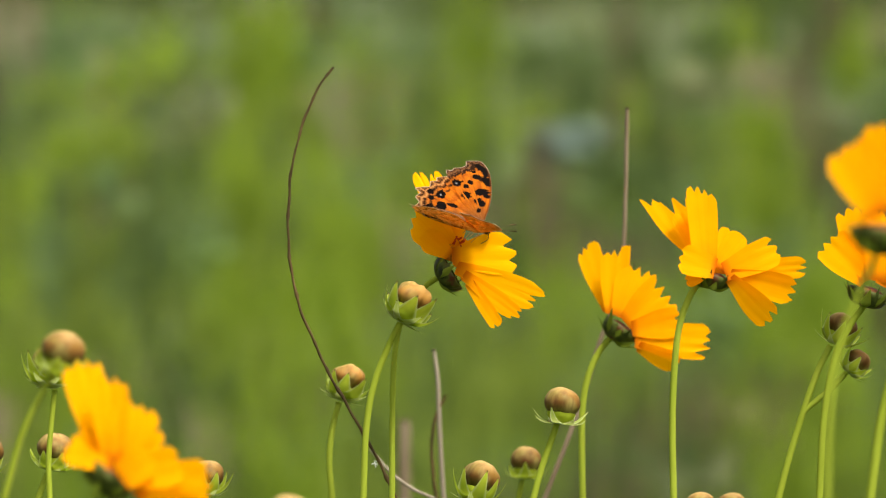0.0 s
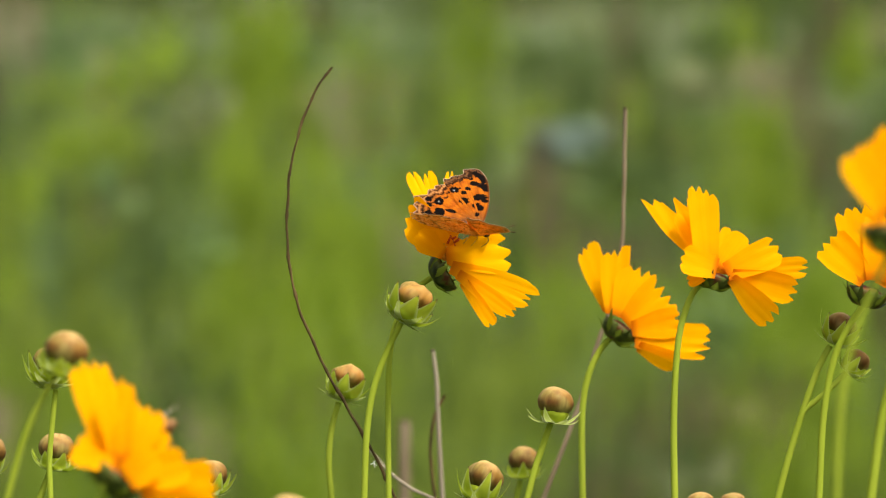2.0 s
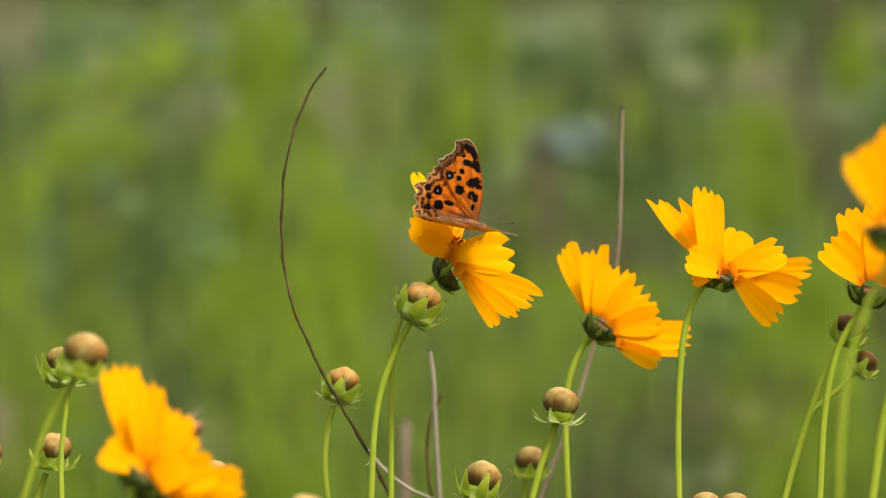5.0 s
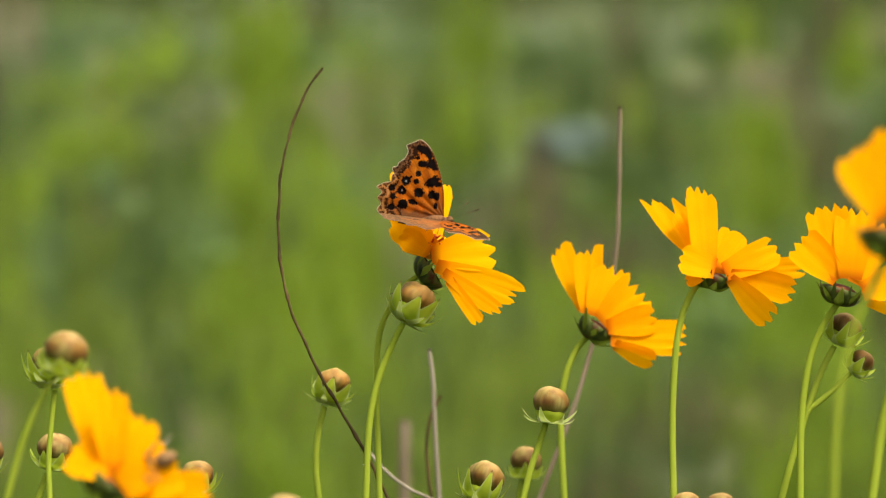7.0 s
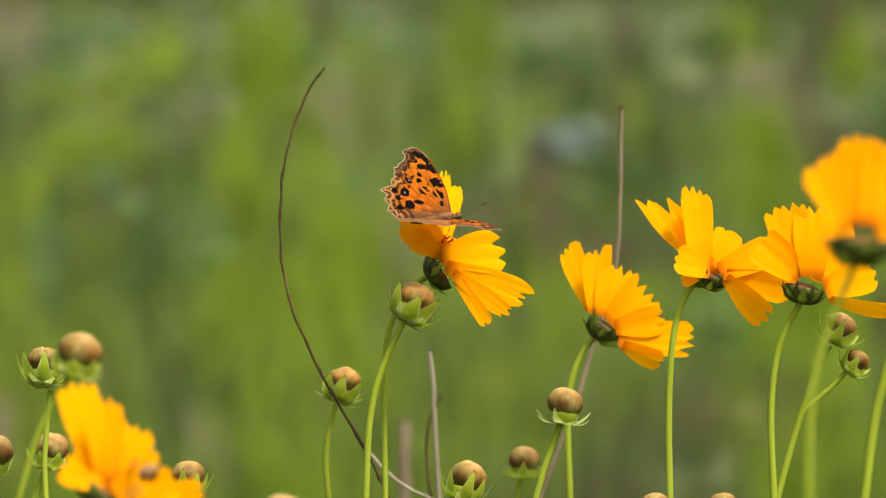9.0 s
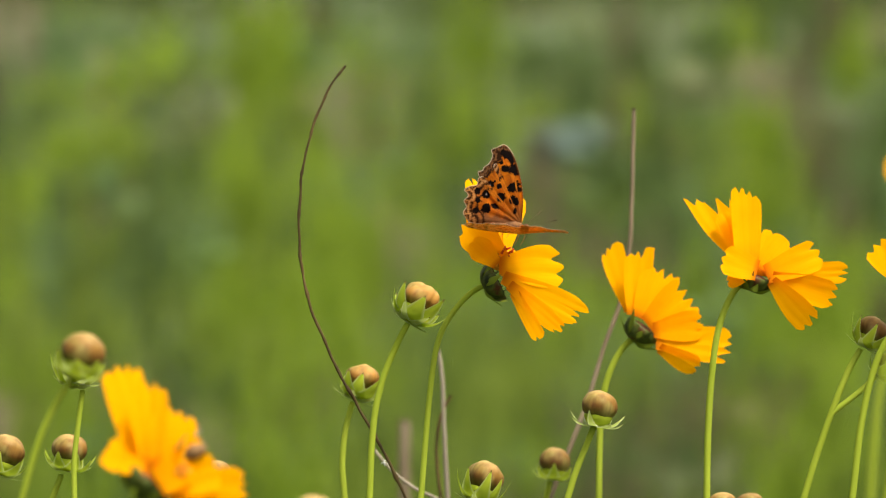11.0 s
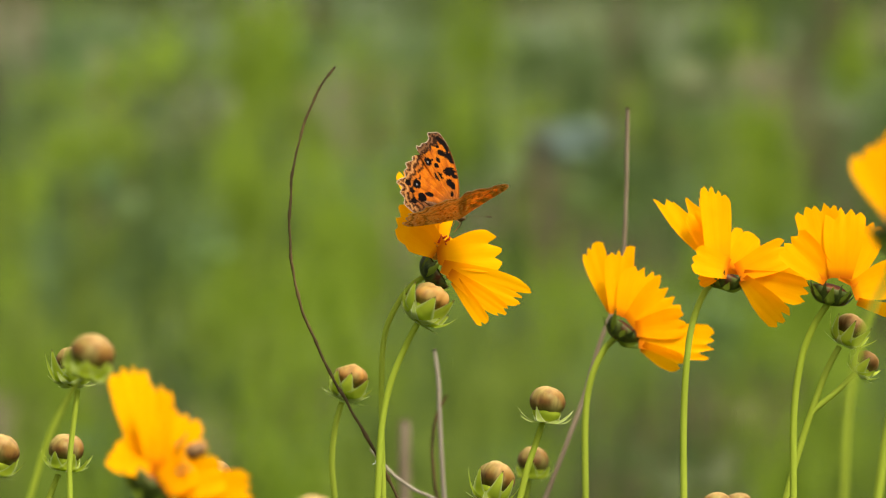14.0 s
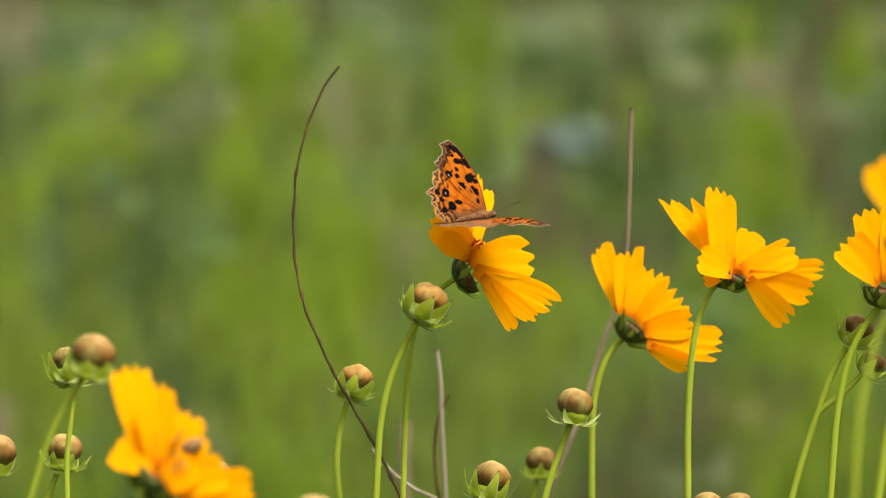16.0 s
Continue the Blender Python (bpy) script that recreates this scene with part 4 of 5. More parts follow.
# outlines as (backwards, outwards) in mm from the wing's root
FORE = [(0.3, -0.3), (-0.3, 3.4), (0.1, 9.5), (1.5, 15.6), (3.5, 21), (5.4, 23.7), (7.6, 25.0), (10.0, 24.2), (12.0, 23.2), (11.6, 21.4), (13.0, 19.2), (14.6, 18.2), (15.2, 17.0), (16.6, 16.6), (16.0, 14.6), (12.0, 9.5), (6.0, 3.2)]
HIND = [(0.5, -0.2), (1.4, 7.0), (3.6, 14.0), (7.8, 18.4), (11.8, 18.3), (12.6, 17.0), (15.4, 16.2), (15.6, 14.6), (17.4, 13.6), (17.6, 11.6), (19.4, 11.2), (22.0, 9.8), (20.4, 8.2), (21.6, 6.4), (20.4, 4.6), (21.4, 2.6), (19.6, 0.6), (17.0, -0.6), (9.0, -1.0)]
FORE_SPOTS = [(3.6, 11.9, 2.1, 1.25, -25), (1.8, 11.0, 1.0, 0.8, 0), (8.0, 8.6, 1.3, 1.3, 0), (3.9, 7.9, 0.95, 1.1, 0), (2.3, 7.4, 0.9, 1.05, 0), (2.5, 4.3, 0.5, 0.9, 0), (8.2, 14.5, 0.8, 0.8, 0), (8.9, 12.1, 0.75, 0.75, 0), (6.9, 17.5, 1.3, 0.9, 10), (4.0, 17.5, 1.5, 1.2, -30), (2.9, 16.6, 0.9, 1.1, 0), (6.2, 21.6, 2.4, 1.1, 25), (8.4, 19.4, 0.55, 0.55, 0), (12.2, 12.4, 1.25, 1.25, 0), (10.6, 13.6, 0.35, 0.35, 0), (4.6, 19.6, 0.7, 0.7, 0)]
HIND_SPOTS = [(13.7, 8.9, 1.2, 1.25, 0), (16.6, 6.9, 0.75, 0.75, 0), (9.9, 5.3, 1.4, 0.75, 15), (13.3, 4.5, 1.4, 1.3, 0), (16.8, 3.6, 1.0, 0.9, 0), (17.0, 9.6, 0.9, 0.9, 0)]
TAN = Vector((0.30, 0.17, 0.08))
DUST = Vector((0.22, 0.095, 0.034))
ORANGE, RUST, BROWN, BLACK, FRINGE_AND_EDGE_LIGHT = (Vector(c) for c in ((0.72, 0.225, 0.006), (0.42, 0.105, 0.007), (0.034, 0.013, 0.005), (0.006, 0.003, 0.002), (0.62, 0.51, 0.36)))


def dab(col, to, share):
    return col.lerp(to, min(1.0, max(0.0, share)))


def upper_color(x, y, edge, arc, lead, spots, hind):
    """Orange with black spots and a dark scalloped border; edge: mm to the outer border, arc: mm along it, lead: mm to the leading edge."""
    n1 = noise.noise(Vector((x * 0.5, y * 0.5, 2.0)))
    n2 = noise.noise(Vector((x * 1.7, y * 1.7, 5.0)))
    n3 = noise.noise(Vector((x * 4.0, y * 4.0, 7.0)))
    col = dab(ORANGE, RUST, 0.40 + 0.8 * n1 + 0.3 * n2)
    root = math.hypot(x, y)
    col = dab(col, DUST, (1.15 - root / 7.0) * 0.9)
    if hind:
        col = dab(col, DUST, (1.5 - y / 3.2 + 0.4 * n1) * 0.9)
    # dark thin veins that run out from the root
    ray = math.atan2(y, x + 0.6) * 7.5
    vein = max(0.0, 1 - abs(ray - round(ray)) * root * 0.9 / 2.2)
    col = dab(col, RUST * 0.35, vein * 0.34 * min(1, root / 6))
    scallop = abs(math.sin(math.pi * arc / 2.7))
    if hind:
        zig = abs(2 * ((arc / 2.9) % 1) - 1)
        e = edge + 1.7 * zig + 0.35 * n2 - 0.85
        col = dab(col, Vector((0.34, 0.145, 0.04)), 0.7 * (1.7 - edge / 2.6))
        col = dab(col, Vector((0.58, 0.30, 0.10)), 0.9 * (1.2 - abs(e - 1.55) / 0.5))
        for mid, half, share in ((0.55, 0.55, 0.97), (2.65, 0.75, 0.98), (4.7, 0.65, 0.9)):
            col = dab(col, BROWN, share * (1.5 - abs(e + 0.4 * n3 - mid) / half * 1.5))
    else:
        e = edge - 1.0 * scallop + 1.1 * n2 + 0.5 * n3
        col = dab(col, BROWN, (2.3 + (0.4 if y > 19 else 0) - e) / 0.5 * 0.95)
        col = dab(col, Vector((0.26, 0.12, 0.045)), 0.85 * (1.25 - abs(e - 0.35) / 0.55))
        if y > 18:  # reddish patch inside the tip
            col = dab(col, Vector((0.30, 0.11, 0.03)), 0.8 - math.hypot(x - 7.2, y - 22.4) / 1.8)
    for sx, sy, a, b, turn in spots:
        c, s = math.cos(radians(turn)), math.sin(radians(turn))
        dx, dy = x - sx, y - sy
        dx, dy = (dx * c + dy * s) / a, (-dx * s + dy * c) / b
        q = (0.8 * math.hypot(dx, dy) + 0.24 * max(abs(dx), abs(dy))) / 1.16 + 0.36 * n2 + 0.10 * n3
        col = dab(col, BLACK, (1.17 - q) / 0.18)
        if a in (1.2, 1.25):
            col = dab(col, Vector((0.42, 0.40, 0.42)), (1 - q / 0.24) * 0.9)
    col = dab(col, RUST * 0.35, 0.85 * (0.75 - lead) / 0.4)
    # a highlight painted along the leading edge, then the pale fringe of the border
    col = dab(col, FRINGE_AND_EDGE_LIGHT, 0.85 * (0.2 - lead) / 0.12)
    col = dab(col, FRINGE_AND_EDGE_LIGHT, (0.34 + 0.16 * n3 - edge) / 0.2 * 0.9)
    return col


def under_color(x, y, edge, arc):
    """Rust and ochre, marbled by dark ripples across the wing."""
    n1 = noise.noise(Vector((x * 0.22 + y * 0.1, y * 0.4, 9.0)))
    n2 = noise.noise(Vector((x * 1.1, y * 0.8, 4.0)))
    n3 = noise.noise(Vector((x * 2.2 - y * 0.8, y * 1.0 + x * 0.4, 1.0)))
    col = dab(Vector((1.0, 0.56, 0.13)), Vector((0.80, 0.30, 0.04)), 0.35 + 0.9 * n1 + 0.8 * n2)
    col = dab(col, Vector((0.26, 0.08, 0.016)), 2.4 * (n2 * 0.5 + n3 * 0.9 - 0.30))
    col = dab(col, Vector((1.0, 0.74, 0.28)), 2.0 * (-n3 * 0.9 - n2 * 0.5 - 0.22))
    col = dab(col, Vector((0.13, 0.045, 0.014)), 0.55 * math.exp(-((edge - 6.5 - n1 * 3) / 0.7) ** 2))
    col = dab(col, Vector((0.12, 0.05, 0.02)), 0.7 * math.exp(-((edge - 1.5 - 0.6 * math.sin(arc * 2.3)) / 0.4) ** 2))
    col = dab(col, Vector((0.92, 0.62, 0.30)), 0.7 * math.exp(-((edge - 2.5 - 0.5 * math.sin(arc * 2.3)) / 0.35) ** 2))
    return dab(col, FRINGE_AND_EDGE_LIGHT, (0.5 - edge) / 0.3 * 0.9)


def wing(name, outline, spots, hind, parent, mirror=1.0):
    """A wing in its own plane: x backwards negative, y outwards; both faces carry scales."""
    ring = smooth_ring([(x, y, 0) for x, y in outline], 18)
    mid = Vector((6.5, 12.0, 0)) if not hind else Vector((11.0, 6.0, 0))
    border = [p for p in ring if math.hypot(p.x, p.y) > 12 and (p.x > 10.5 or p.y > 21.5) and not (hind and p.x < 10.5) and not (not hind and p.y < 14.9)]
    if hind:
        border = [p for p in border if p.y > -0.3]
    front = ring[12:111:3]
    run = [0.0]
    for p, q in zip(border, border[1:]):
        run.append(run[-1] + (p - q).length)
    rings = 48
    bm = bmesh.new()
    lay = bm.verts.layers.float_color.new("scales")
    for face in (1, -1):
        rows = []
        for j in range(rings + 1):
            f = max(0.002, j / rings)
            rows.append([mid.lerp(p, f) for p in ring])
        made = [[None] * len(ring) for _ in rows]
        for j, row in enumerate(rows):
            for i, p in enumerate(row):
                k = min(range(0, len(border), 3), key=lambda n: (p - border[n]).length_squared)
                edge, arc = (p - border[k]).length, run[k]
                vein = 0.18 * math.sin(math.atan2(p.y, p.x + 0.5) * 22) * min(1, math.hypot(p.x, p.y) / 8)
                camber = -0.010 * (p.y - 8) ** 2 * 0.4 + vein
                thick = 0.07 * face if j < rings else 0.0
                v = bm.verts.new(Vector((-p.x, p.y * mirror, camber + thick)) / 1000)
                col = dab(upper_color(p.x, p.y, edge, arc, 9.0 if hind else min((p - q).length for q in front), spots, hind), TAN, 0.0 if mirror > 0 else (0.8 if hind else 0.3) - edge / 40) if face > 0 else under_color(p.x, p.y, edge, arc)
                v[lay] = (*col, 1)
                made[j][i] = v
        flip = face * mirror < 0
        for r0, r1 in zip(made, made[1:]):
            for i in range(len(r0)):
                j = (i + 1) % len(r0)
                quad = (r0[i], r0[j], r1[j], r1[i])
                bm.faces.new(quad[::-1] if not flip else quad)
    return part(name, bm, WING, parent, "orange wing with black spots, scalloped brown border" if mirror > 0 else "spread wing, brown marbled below")


BUTTERFLY = {}


def butterfly():
    thing = new("butterfly")
    tagged(thing, "orange butterfly with black spots feeding on a yellow flower", "butterfly")
    # body: along +x, head in front
    bm = bmesh.new()
    prof = [(-11, 0.2), (-9.5, 0.6), (-7, 0.95), (-4, 1.0), (-2, 1.0), (-0.8, 1.4), (1.5, 1.7), (3.8, 1.45), (5.2, 0.8)]
    grid(bm, [[Vector((x, r * math.cos(a), r * math.sin(a) - 0.8 + (0.02 * x if x < 0 else 0))) / 1000 for a in (i * math.tau / 14 for i in range(14))] for x, r in prof], closed=True)
    body = part("body", bm, FUR, thing, "dark furry body", at=pose(0, 0, -0.0005, 0, 0, 24))
    BUTTERFLY["body"] = body
    bm = bmesh.new()
    bmesh.ops.create_uvsphere(bm, u_segments=14, v_segments=10, radius=0.00125, matrix=Matrix.Translation((0.0064, 0, -0.0009)))
    part("head", bm, FUR, body)
    for s in (1, -1):
        bm = bmesh.new()
        bmesh.ops.create_uvsphere(bm, u_segments=10, v_segments=8, radius=0.0006, matrix=Matrix.Translation((0.0068, s * 0.00095, -0.0007)))
        part("eye", bm, TWIG, body)
        bm = bmesh.new()
        tube(bm, [(0.0072, s * 0.0005, -0.0004), (0.0095, s * 0.0018, 0.0012), (0.0128, s * 0.0034, 0.0028)], (0.00008, 0.00007), sides=6, steps=5)
        tube(bm, [(0.0126, s * 0.0033, 0.0027), (0.0134, s * 0.0037, 0.0031), (0.0143, s * 0.0041, 0.0035)], (0.00012, 0.00028), sides=6, steps=4)
        part("antenna", bm, TWIG, body, "thin clubbed antenna")
        for x in (3.5, 1.0):
            bm = bmesh.new()
            tube(bm, [(x / 1000, s * 0.0012, -0.002), ((x + 0.5) / 1000, s * 0.0032, -0.0026), ((x - 0.6) / 1000, s * 0.0036, -0.0056)], (0.00013, 0.0001), sides=6, steps=5)
            part("leg", bm, RUST_LEG, body)
    bm = bmesh.new()
    tube(bm, [(0.0072, 0, -0.0016), (0.0078, 0, -0.0034), (0.0064, 0, -0.0055)], (0.00016, 0.0001), sides=6, steps=6)
    part("proboscis", bm, TWIG, body)
    BUTTERFLY["thing"] = thing
    for key, name, outline, spots, hind, mirror in (("lf", "forewing", FORE, FORE_SPOTS, False, 1), ("lh", "hindwing", HIND, HIND_SPOTS, True, 1), ("rf", "forewing", FORE, FORE_SPOTS, False, -1), ("rh", "hindwing", HIND, HIND_SPOTS, True, -1)):
        BUTTERFLY[key] = wing(name, outline, spots, hind, thing, mirror)


RUST_LEG = grain_material("leg_rust", ((0.3, (0.36, 0.12, 0.03)), (0.7, (0.55, 0.24, 0.07))), 800)
butterfly()


# ---------------------------------------------------------------- bee
def bee():
    thing = new("bee")
    tagged(thing, "small brown bee visiting a yellow flower", "bee")
    bm = bmesh.new()
    prof = [(-7, 0.2), (-6, 1.3), (-4, 2.0), (-2, 1.9), (-0.8, 1.0), (0.5, 1.9), (2.2, 2.1), (3.6, 1.3), (4.2, 1.2), (5.2, 1.35), (6.2, 0.6)]
    grid(bm, [[Vector((x, r * math.cos(a), r * math.sin(a))) / 1000 for a in (i * math.tau / 14 for i in range(14))] for x, r in prof], closed=True)
    part("body", bm, BEE_FUR, thing, "brown furry body")
    for s in (1, -1):
        bm = leaf_bract((0.001, s * 0.001, 0.0018), (-0.006, s * 0.0065, 0.0045), (0, 0, 1), 0.0014, random.Random(2), 0.1)
        part("wing", bm, BEE_WING, thing, "pale translucent wing")
        for x in (2.5, 1.0, -0.5):
            bm = bmesh.new()
            tube(bm, [(x / 1000, s * 0.001, -0.0012), (x / 1000, s * 0.003, -0.002), ((x - 1) / 1000, s * 0.0035, -0.0045)], (0.00025, 0.00015), sides=5, steps=4)
            part("leg", bm, BEE_FUR, thing)
    return thing


BEE = bee()


# ---------------------------------------------------------------- what moves
TIMES = (0, 0.5, 1, 1.5, 2, 2.5, 3, 3.5, 4, 6.5, 7, 7.5, 8, 8.5, 9, 9.5, 12, 12.5, 13, 13.5, 14, 14.5, 15, 15.5, 16)


def sway(key, bend, dx, dz=None):
    """A plant leans by dx mm at its head, over the times above; its upper part bends about the joint."""
    p = PLANTS[key]
    low_rows, high_rows = [], {ob: [] for ob in p["moving"]}
    rest = {ob: ob.matrix_basis.copy() for ob in p["moving"]}
    for k, t in enumerate(TIMES):
        x = dx[k] / 1000
        if p["hinge"] is None:
            a = math.atan2(x, p["head"].z)
            low_rows.append((t, Matrix.Translation(p["foot"]) @ Matrix.Rotation(a, 4, "Y")))
            continue
        turn = x / bend
        q = p["head"] - p["hinge"]
        shift = x - (Matrix.Rotation(turn, 3, "Y") @ q - q).x
        a = math.asin(max(-0.5, min(0.5, shift / p["hinge"].length)))
        drop = (dz or {}).get(t, 0) / 1000
        low_rows.append((t, Matrix.Translation(p["foot"] - Vector((0, 0, drop))) @ Matrix.Rotation(a, 4, "Y")))
        local = Matrix.Translation(p["hinge"]) @ Matrix.Rotation(turn - a, 4, "Y") @ Matrix.Translation(-p["hinge"])
        for ob, rows in high_rows.items():
            rows.append((t, local @ rest[ob]))
    walk(p["thing"], low_rows)
    for ob, rows in high_rows.items():
        walk(ob, rows)


def motions():
    sway("A", 0.19, (0.0, -2.3, -8.6, -0.7, -1.8, 0.4, 3.9, 1.4, 2.8, -6.8, -6.5, -6.1, -6.8, 1.6, -3.5, 10.2, 15.1, -1.9, 9.3, 4.7, -4.6, 4.7, -2.1, 0.5, 5.6), {9.5: 1.2, 12: 0.7, 13: 0.7})
    sway("B", 0.30, (0.0, 1.0, -1.7, -1.0, 0.3, 1.4, 0.0, 2.3, 3.0, 1.9, 1.0, 2.4, -3.6, 5.6, 1.0, 1.4, 4.9, 7.8, 5.9, 4.0, 5.4, 2.8, 4.3, 4.3, 4.9))
    sway("C", 0.30, (0.0, 0.7, -2.4, -1.6, -0.2, -0.5, 0.7, 0.7, -2.4, -0.5, -4.8, -5.5, -4.4, -4.9, -1.3, 4.2, 4.6, 3.5, 2.6, 0.9, 0.9, 1.3, 0.0, 2.4, 2.6), {1: 0.7, 4: 1.1, 6.5: 0.7, 7: 1.3, 7.5: 1.6, 8: 1.3, 8.5: 1.1, 9: 0.9})
    sway("T", 0.28, (0.0, 0.5, -2.5, -1.4, -0.4, -0.4, 0.5, 0.5, -2.5, -1.8, -3.4, -4.1, -2.8, -3.4, -2.8, 1.8, 3.9, 2.8, 2.1, 0.7, 0.5, 0.5, 0.0, 1.6, 1.8))
    sway("S", 0.28, (0.0, 0.0, -1.9, -0.9, -0.6, -0.4, 0.2, 0.2, -2.0, -1.5, -2.4, -3.2, -2.6, -3.0, -2.0, 0.6, 2.4, 1.9, 1.7, 0.6, 0.2, 0.2, 0.0, 1.1, 1.3))
    sway("U", 0.28, (0.0, 0.2, -1.5, -0.6, -0.4, 0.0, 0.2, 0.2, -1.7, -1.1, -1.7, -2.3, -2.1, -2.3, -1.7, 0.6, 1.7, 1.3, 0.9, 0.4, 0.2, 0.2, 0.0, 0.8, 0.9))
    sway("J", 0.28, (0.0, -1.8, -6.8, -0.2, -2.1, 0.4, 2.8, 0.5, 1.9, -4.7, -3.5, -1.6, -4.2, -0.7, 0.9, 7.9, 11.9, -1.8, 7.0, 4.4, -4.6, 4.0, -1.8, 0.0, 4.0))
    sway("K", 0.28, (0.0, 0.7, -5.6, -0.7, -0.7, 1.3, 3.7, 1.3, 3.1, -1.1, 0.0, -2.8, -0.2, 2.0, -0.6, 5.0, 10.0, 2.6, 8.3, 2.0, 2.4, 2.6, 2.0, 3.7, 5.2))
    sway("L", 0.28, (0.0, 0.0, -1.4, -2.5, 1.1, 0.2, -1.1, 1.9, 1.1, 0.5, 1.4, 1.6, -4.0, 7.2, -4.0, 3.0, 0.2, 7.6, 5.3, 1.9, 4.7, 1.1, 3.5, 3.0, 3.5))
    sway("D", 0.23, (0.0, 1.3, -5.3, -2.4, 0.0, -0.7, 1.8, 1.5, -9.0, -1.6, -8.1, -11.7, -6.6, -3.3, -5.5, 6.6, 7.1, 5.7, 3.1, 2.0, 1.3, 1.8, -0.5, 3.1, 4.0))
    sway("E", 0.35, (0.0, 0.2, -7.5, -1.6, 0.5, 2.1, 4.8, 2.0, 3.6, -0.9, 0.0, -5.2, 0.7, 2.0, -1.4, 7.2, 13.6, 4.7, 9.8, 1.3, 4.1, 2.7, 2.7, 3.8, 5.7))
    sway("H", 0.28, (0.0, 0.4, -5.9, -1.1, -0.2, 1.8, 5.0, 2.0, 4.4, -1.2, 1.2, -1.2, 0.0, 2.1, -0.4, 5.7, 9.9, 3.4, 6.0, 2.0, 2.8, 2.0, 1.1, 2.5, 5.0))
    sway("F", 0.22, (0.0, -2.6, -16.2, -7.1, -0.2, -0.5, 4.9, 1.4, -0.5, 1.1, -8.6, -12.9, -19.6, 12.0, -20.4, 12.0, 14.8, 11.6, -1.1, 12.2, -11.6, 12.7, -10.9, 6.7, 4.9))
    sway("G", 0.30, (0.0, -3.1, -1.8, 1.4, 3.0, 1.7, 4.1, 4.2, 3.2, 4.4, 2.1, 3.8, 0.0, 7.0, -5.6, 3.1, 14.1, 8.2, 11.3, 7.0, 5.2, 2.3, 5.6, 5.9, 8.4), {3: 1.4, 3.5: 1.7, 9: 3.1, 8.5: 1.7, 12.5: 3.9, 16: 2.5, 14.5: 3.1, 7: 0.8})
    sway("M", 0.28, (0.0, -1.1, -2.8, -2.3, 0.9, 1.2, 1.7, 4.4, 7.0, 2.2, 0.8, 0.0, 0.5, 1.4, 4.5, 3.4, 12.4, 18.2, 8.2, 16.2, 7.8, 7.3, 6.7, 6.2, 8.1))
    sway("N", 0.28, (0.0, -0.3, -2.4, -3.1, 0.3, 1.7, 2.6, 4.4, 4.4, 2.1, 0.0, 0.0, -0.9, 0.7, -1.4, 5.2, 9.1, 7.1, 8.9, 5.2, 7.3, 6.1, 5.1, 8.2, 6.3))
    sway("O", 0.28, (0.0, -0.4, -0.5, -1.1, 0.5, 0.9, 0.0, 2.5, 0.5, -0.5, 0.0, -0.9, -0.9, -0.5, -1.1, 4.3, 4.7, 3.6, 5.0, 2.0, 3.6, 2.7, 2.2, 4.1, 3.1))
    sway("P", 0.28, (0.0, -0.4, -0.5, -1.1, 0.7, 1.1, 0.0, 3.2, 0.7, -0.7, 0.0, -1.1, -1.1, -0.4, 3.0, 5.1, 6.7, 6.4, 5.7, 3.5, 5.0, 1.8, 1.0, 3.0, 4.0))
    sway("Q", 0.30, (0.0, -1.5, -2.7, -4.5, 1.6, 3.0, 3.9, 7.6, 9.2, 4.9, 0.1, 2.1, -3.1, 2.8, -1.3, 6.5, 12.4, 18.0, 13.3, 17.0, 10.9, 8.2, 7.4, 6.6, 11.4), {7: 2.7, 8: 3.0, 9: 5.4, 7.5: 1.2, 12: 1.2, 12.5: 2.1, 13: 0.9, 13.5: 1.8, 14: 0.6})
    sway("R", 0.28, (0.0, 0.0, -0.5, -1.9, 1.1, 1.1, 1.9, 3.5, 2.7, -0.7, -3.2, -5.6, -5.6, 1.6, -6.0, 1.6, 3.0, 3.5, 3.0, 2.3, 2.3, 1.8, 1.6, 2.3, 2.3))
    sway("V", 0.28, (0.0, -1.2, -1.6, -1.3, 0.0, 1.3, 1.2, 4.0, 4.7, 2.1, -0.9, -2.1, -2.9, 1.3, -1.6, 5.9, 7.4, 11.8, 7.4, 10.3, 6.6, 6.8, 5.3, 5.2, 6.8))
    sway("W", 0.28, (0.0, 0.0, -5.0, -5.0, 0.0, 1.1, 1.8, 0.7, 1.8, -0.9, -4.5, -5.3, -2.7, 0.0, -14.3, 3.6, 8.9, 10.7, 7.1, 3.9, 5.3, 10.7, 2.7, 3.2, 2.1))
    sway("W2", 0.28, (0.0, 0.2, -2.9, -1.1, 0.4, 0.7, 1.5, 0.4, 1.1, -1.1, -3.7, -4.8, -2.6, 0.7, -2.9, 2.6, 6.2, 4.8, 4.4, 1.8, 2.2, 1.1, 0.7, 1.5, 2.2))
    sway("X", 0.28, (0.0, 0.2, -0.8, 0.0, 0.3, 0.5, 1.1, 0.8, 1.1, 0.3, 0.8, 0.0, 0.2, 1.1, -2.4, 1.8, 7.2, 4.8, 5.6, 2.4, 3.2, 1.1, 1.8, 2.4, 3.2))
    for key, share in (("U2", 1.0), ("U3", 0.0), ("U4", 0.6)):
        rows = [(t, PLANTS[key]["thing"].matrix_basis.copy() @ Matrix.Rotation(share * math.atan2(dx / 1000, 0.42), 4, "Y")) for t, dx in zip(TIMES, (0.0, 0.2, -1.5, -0.6, -0.4, 0.0, 0.2, 0.2, -1.7, -1.2, -1.7, -2.3, -2.1, -2.3, -1.7, 0.6, 1.7, 1.4, 1.0, 0.4, 0.2, 0.2, 0.0, 0.8, 1.0))]
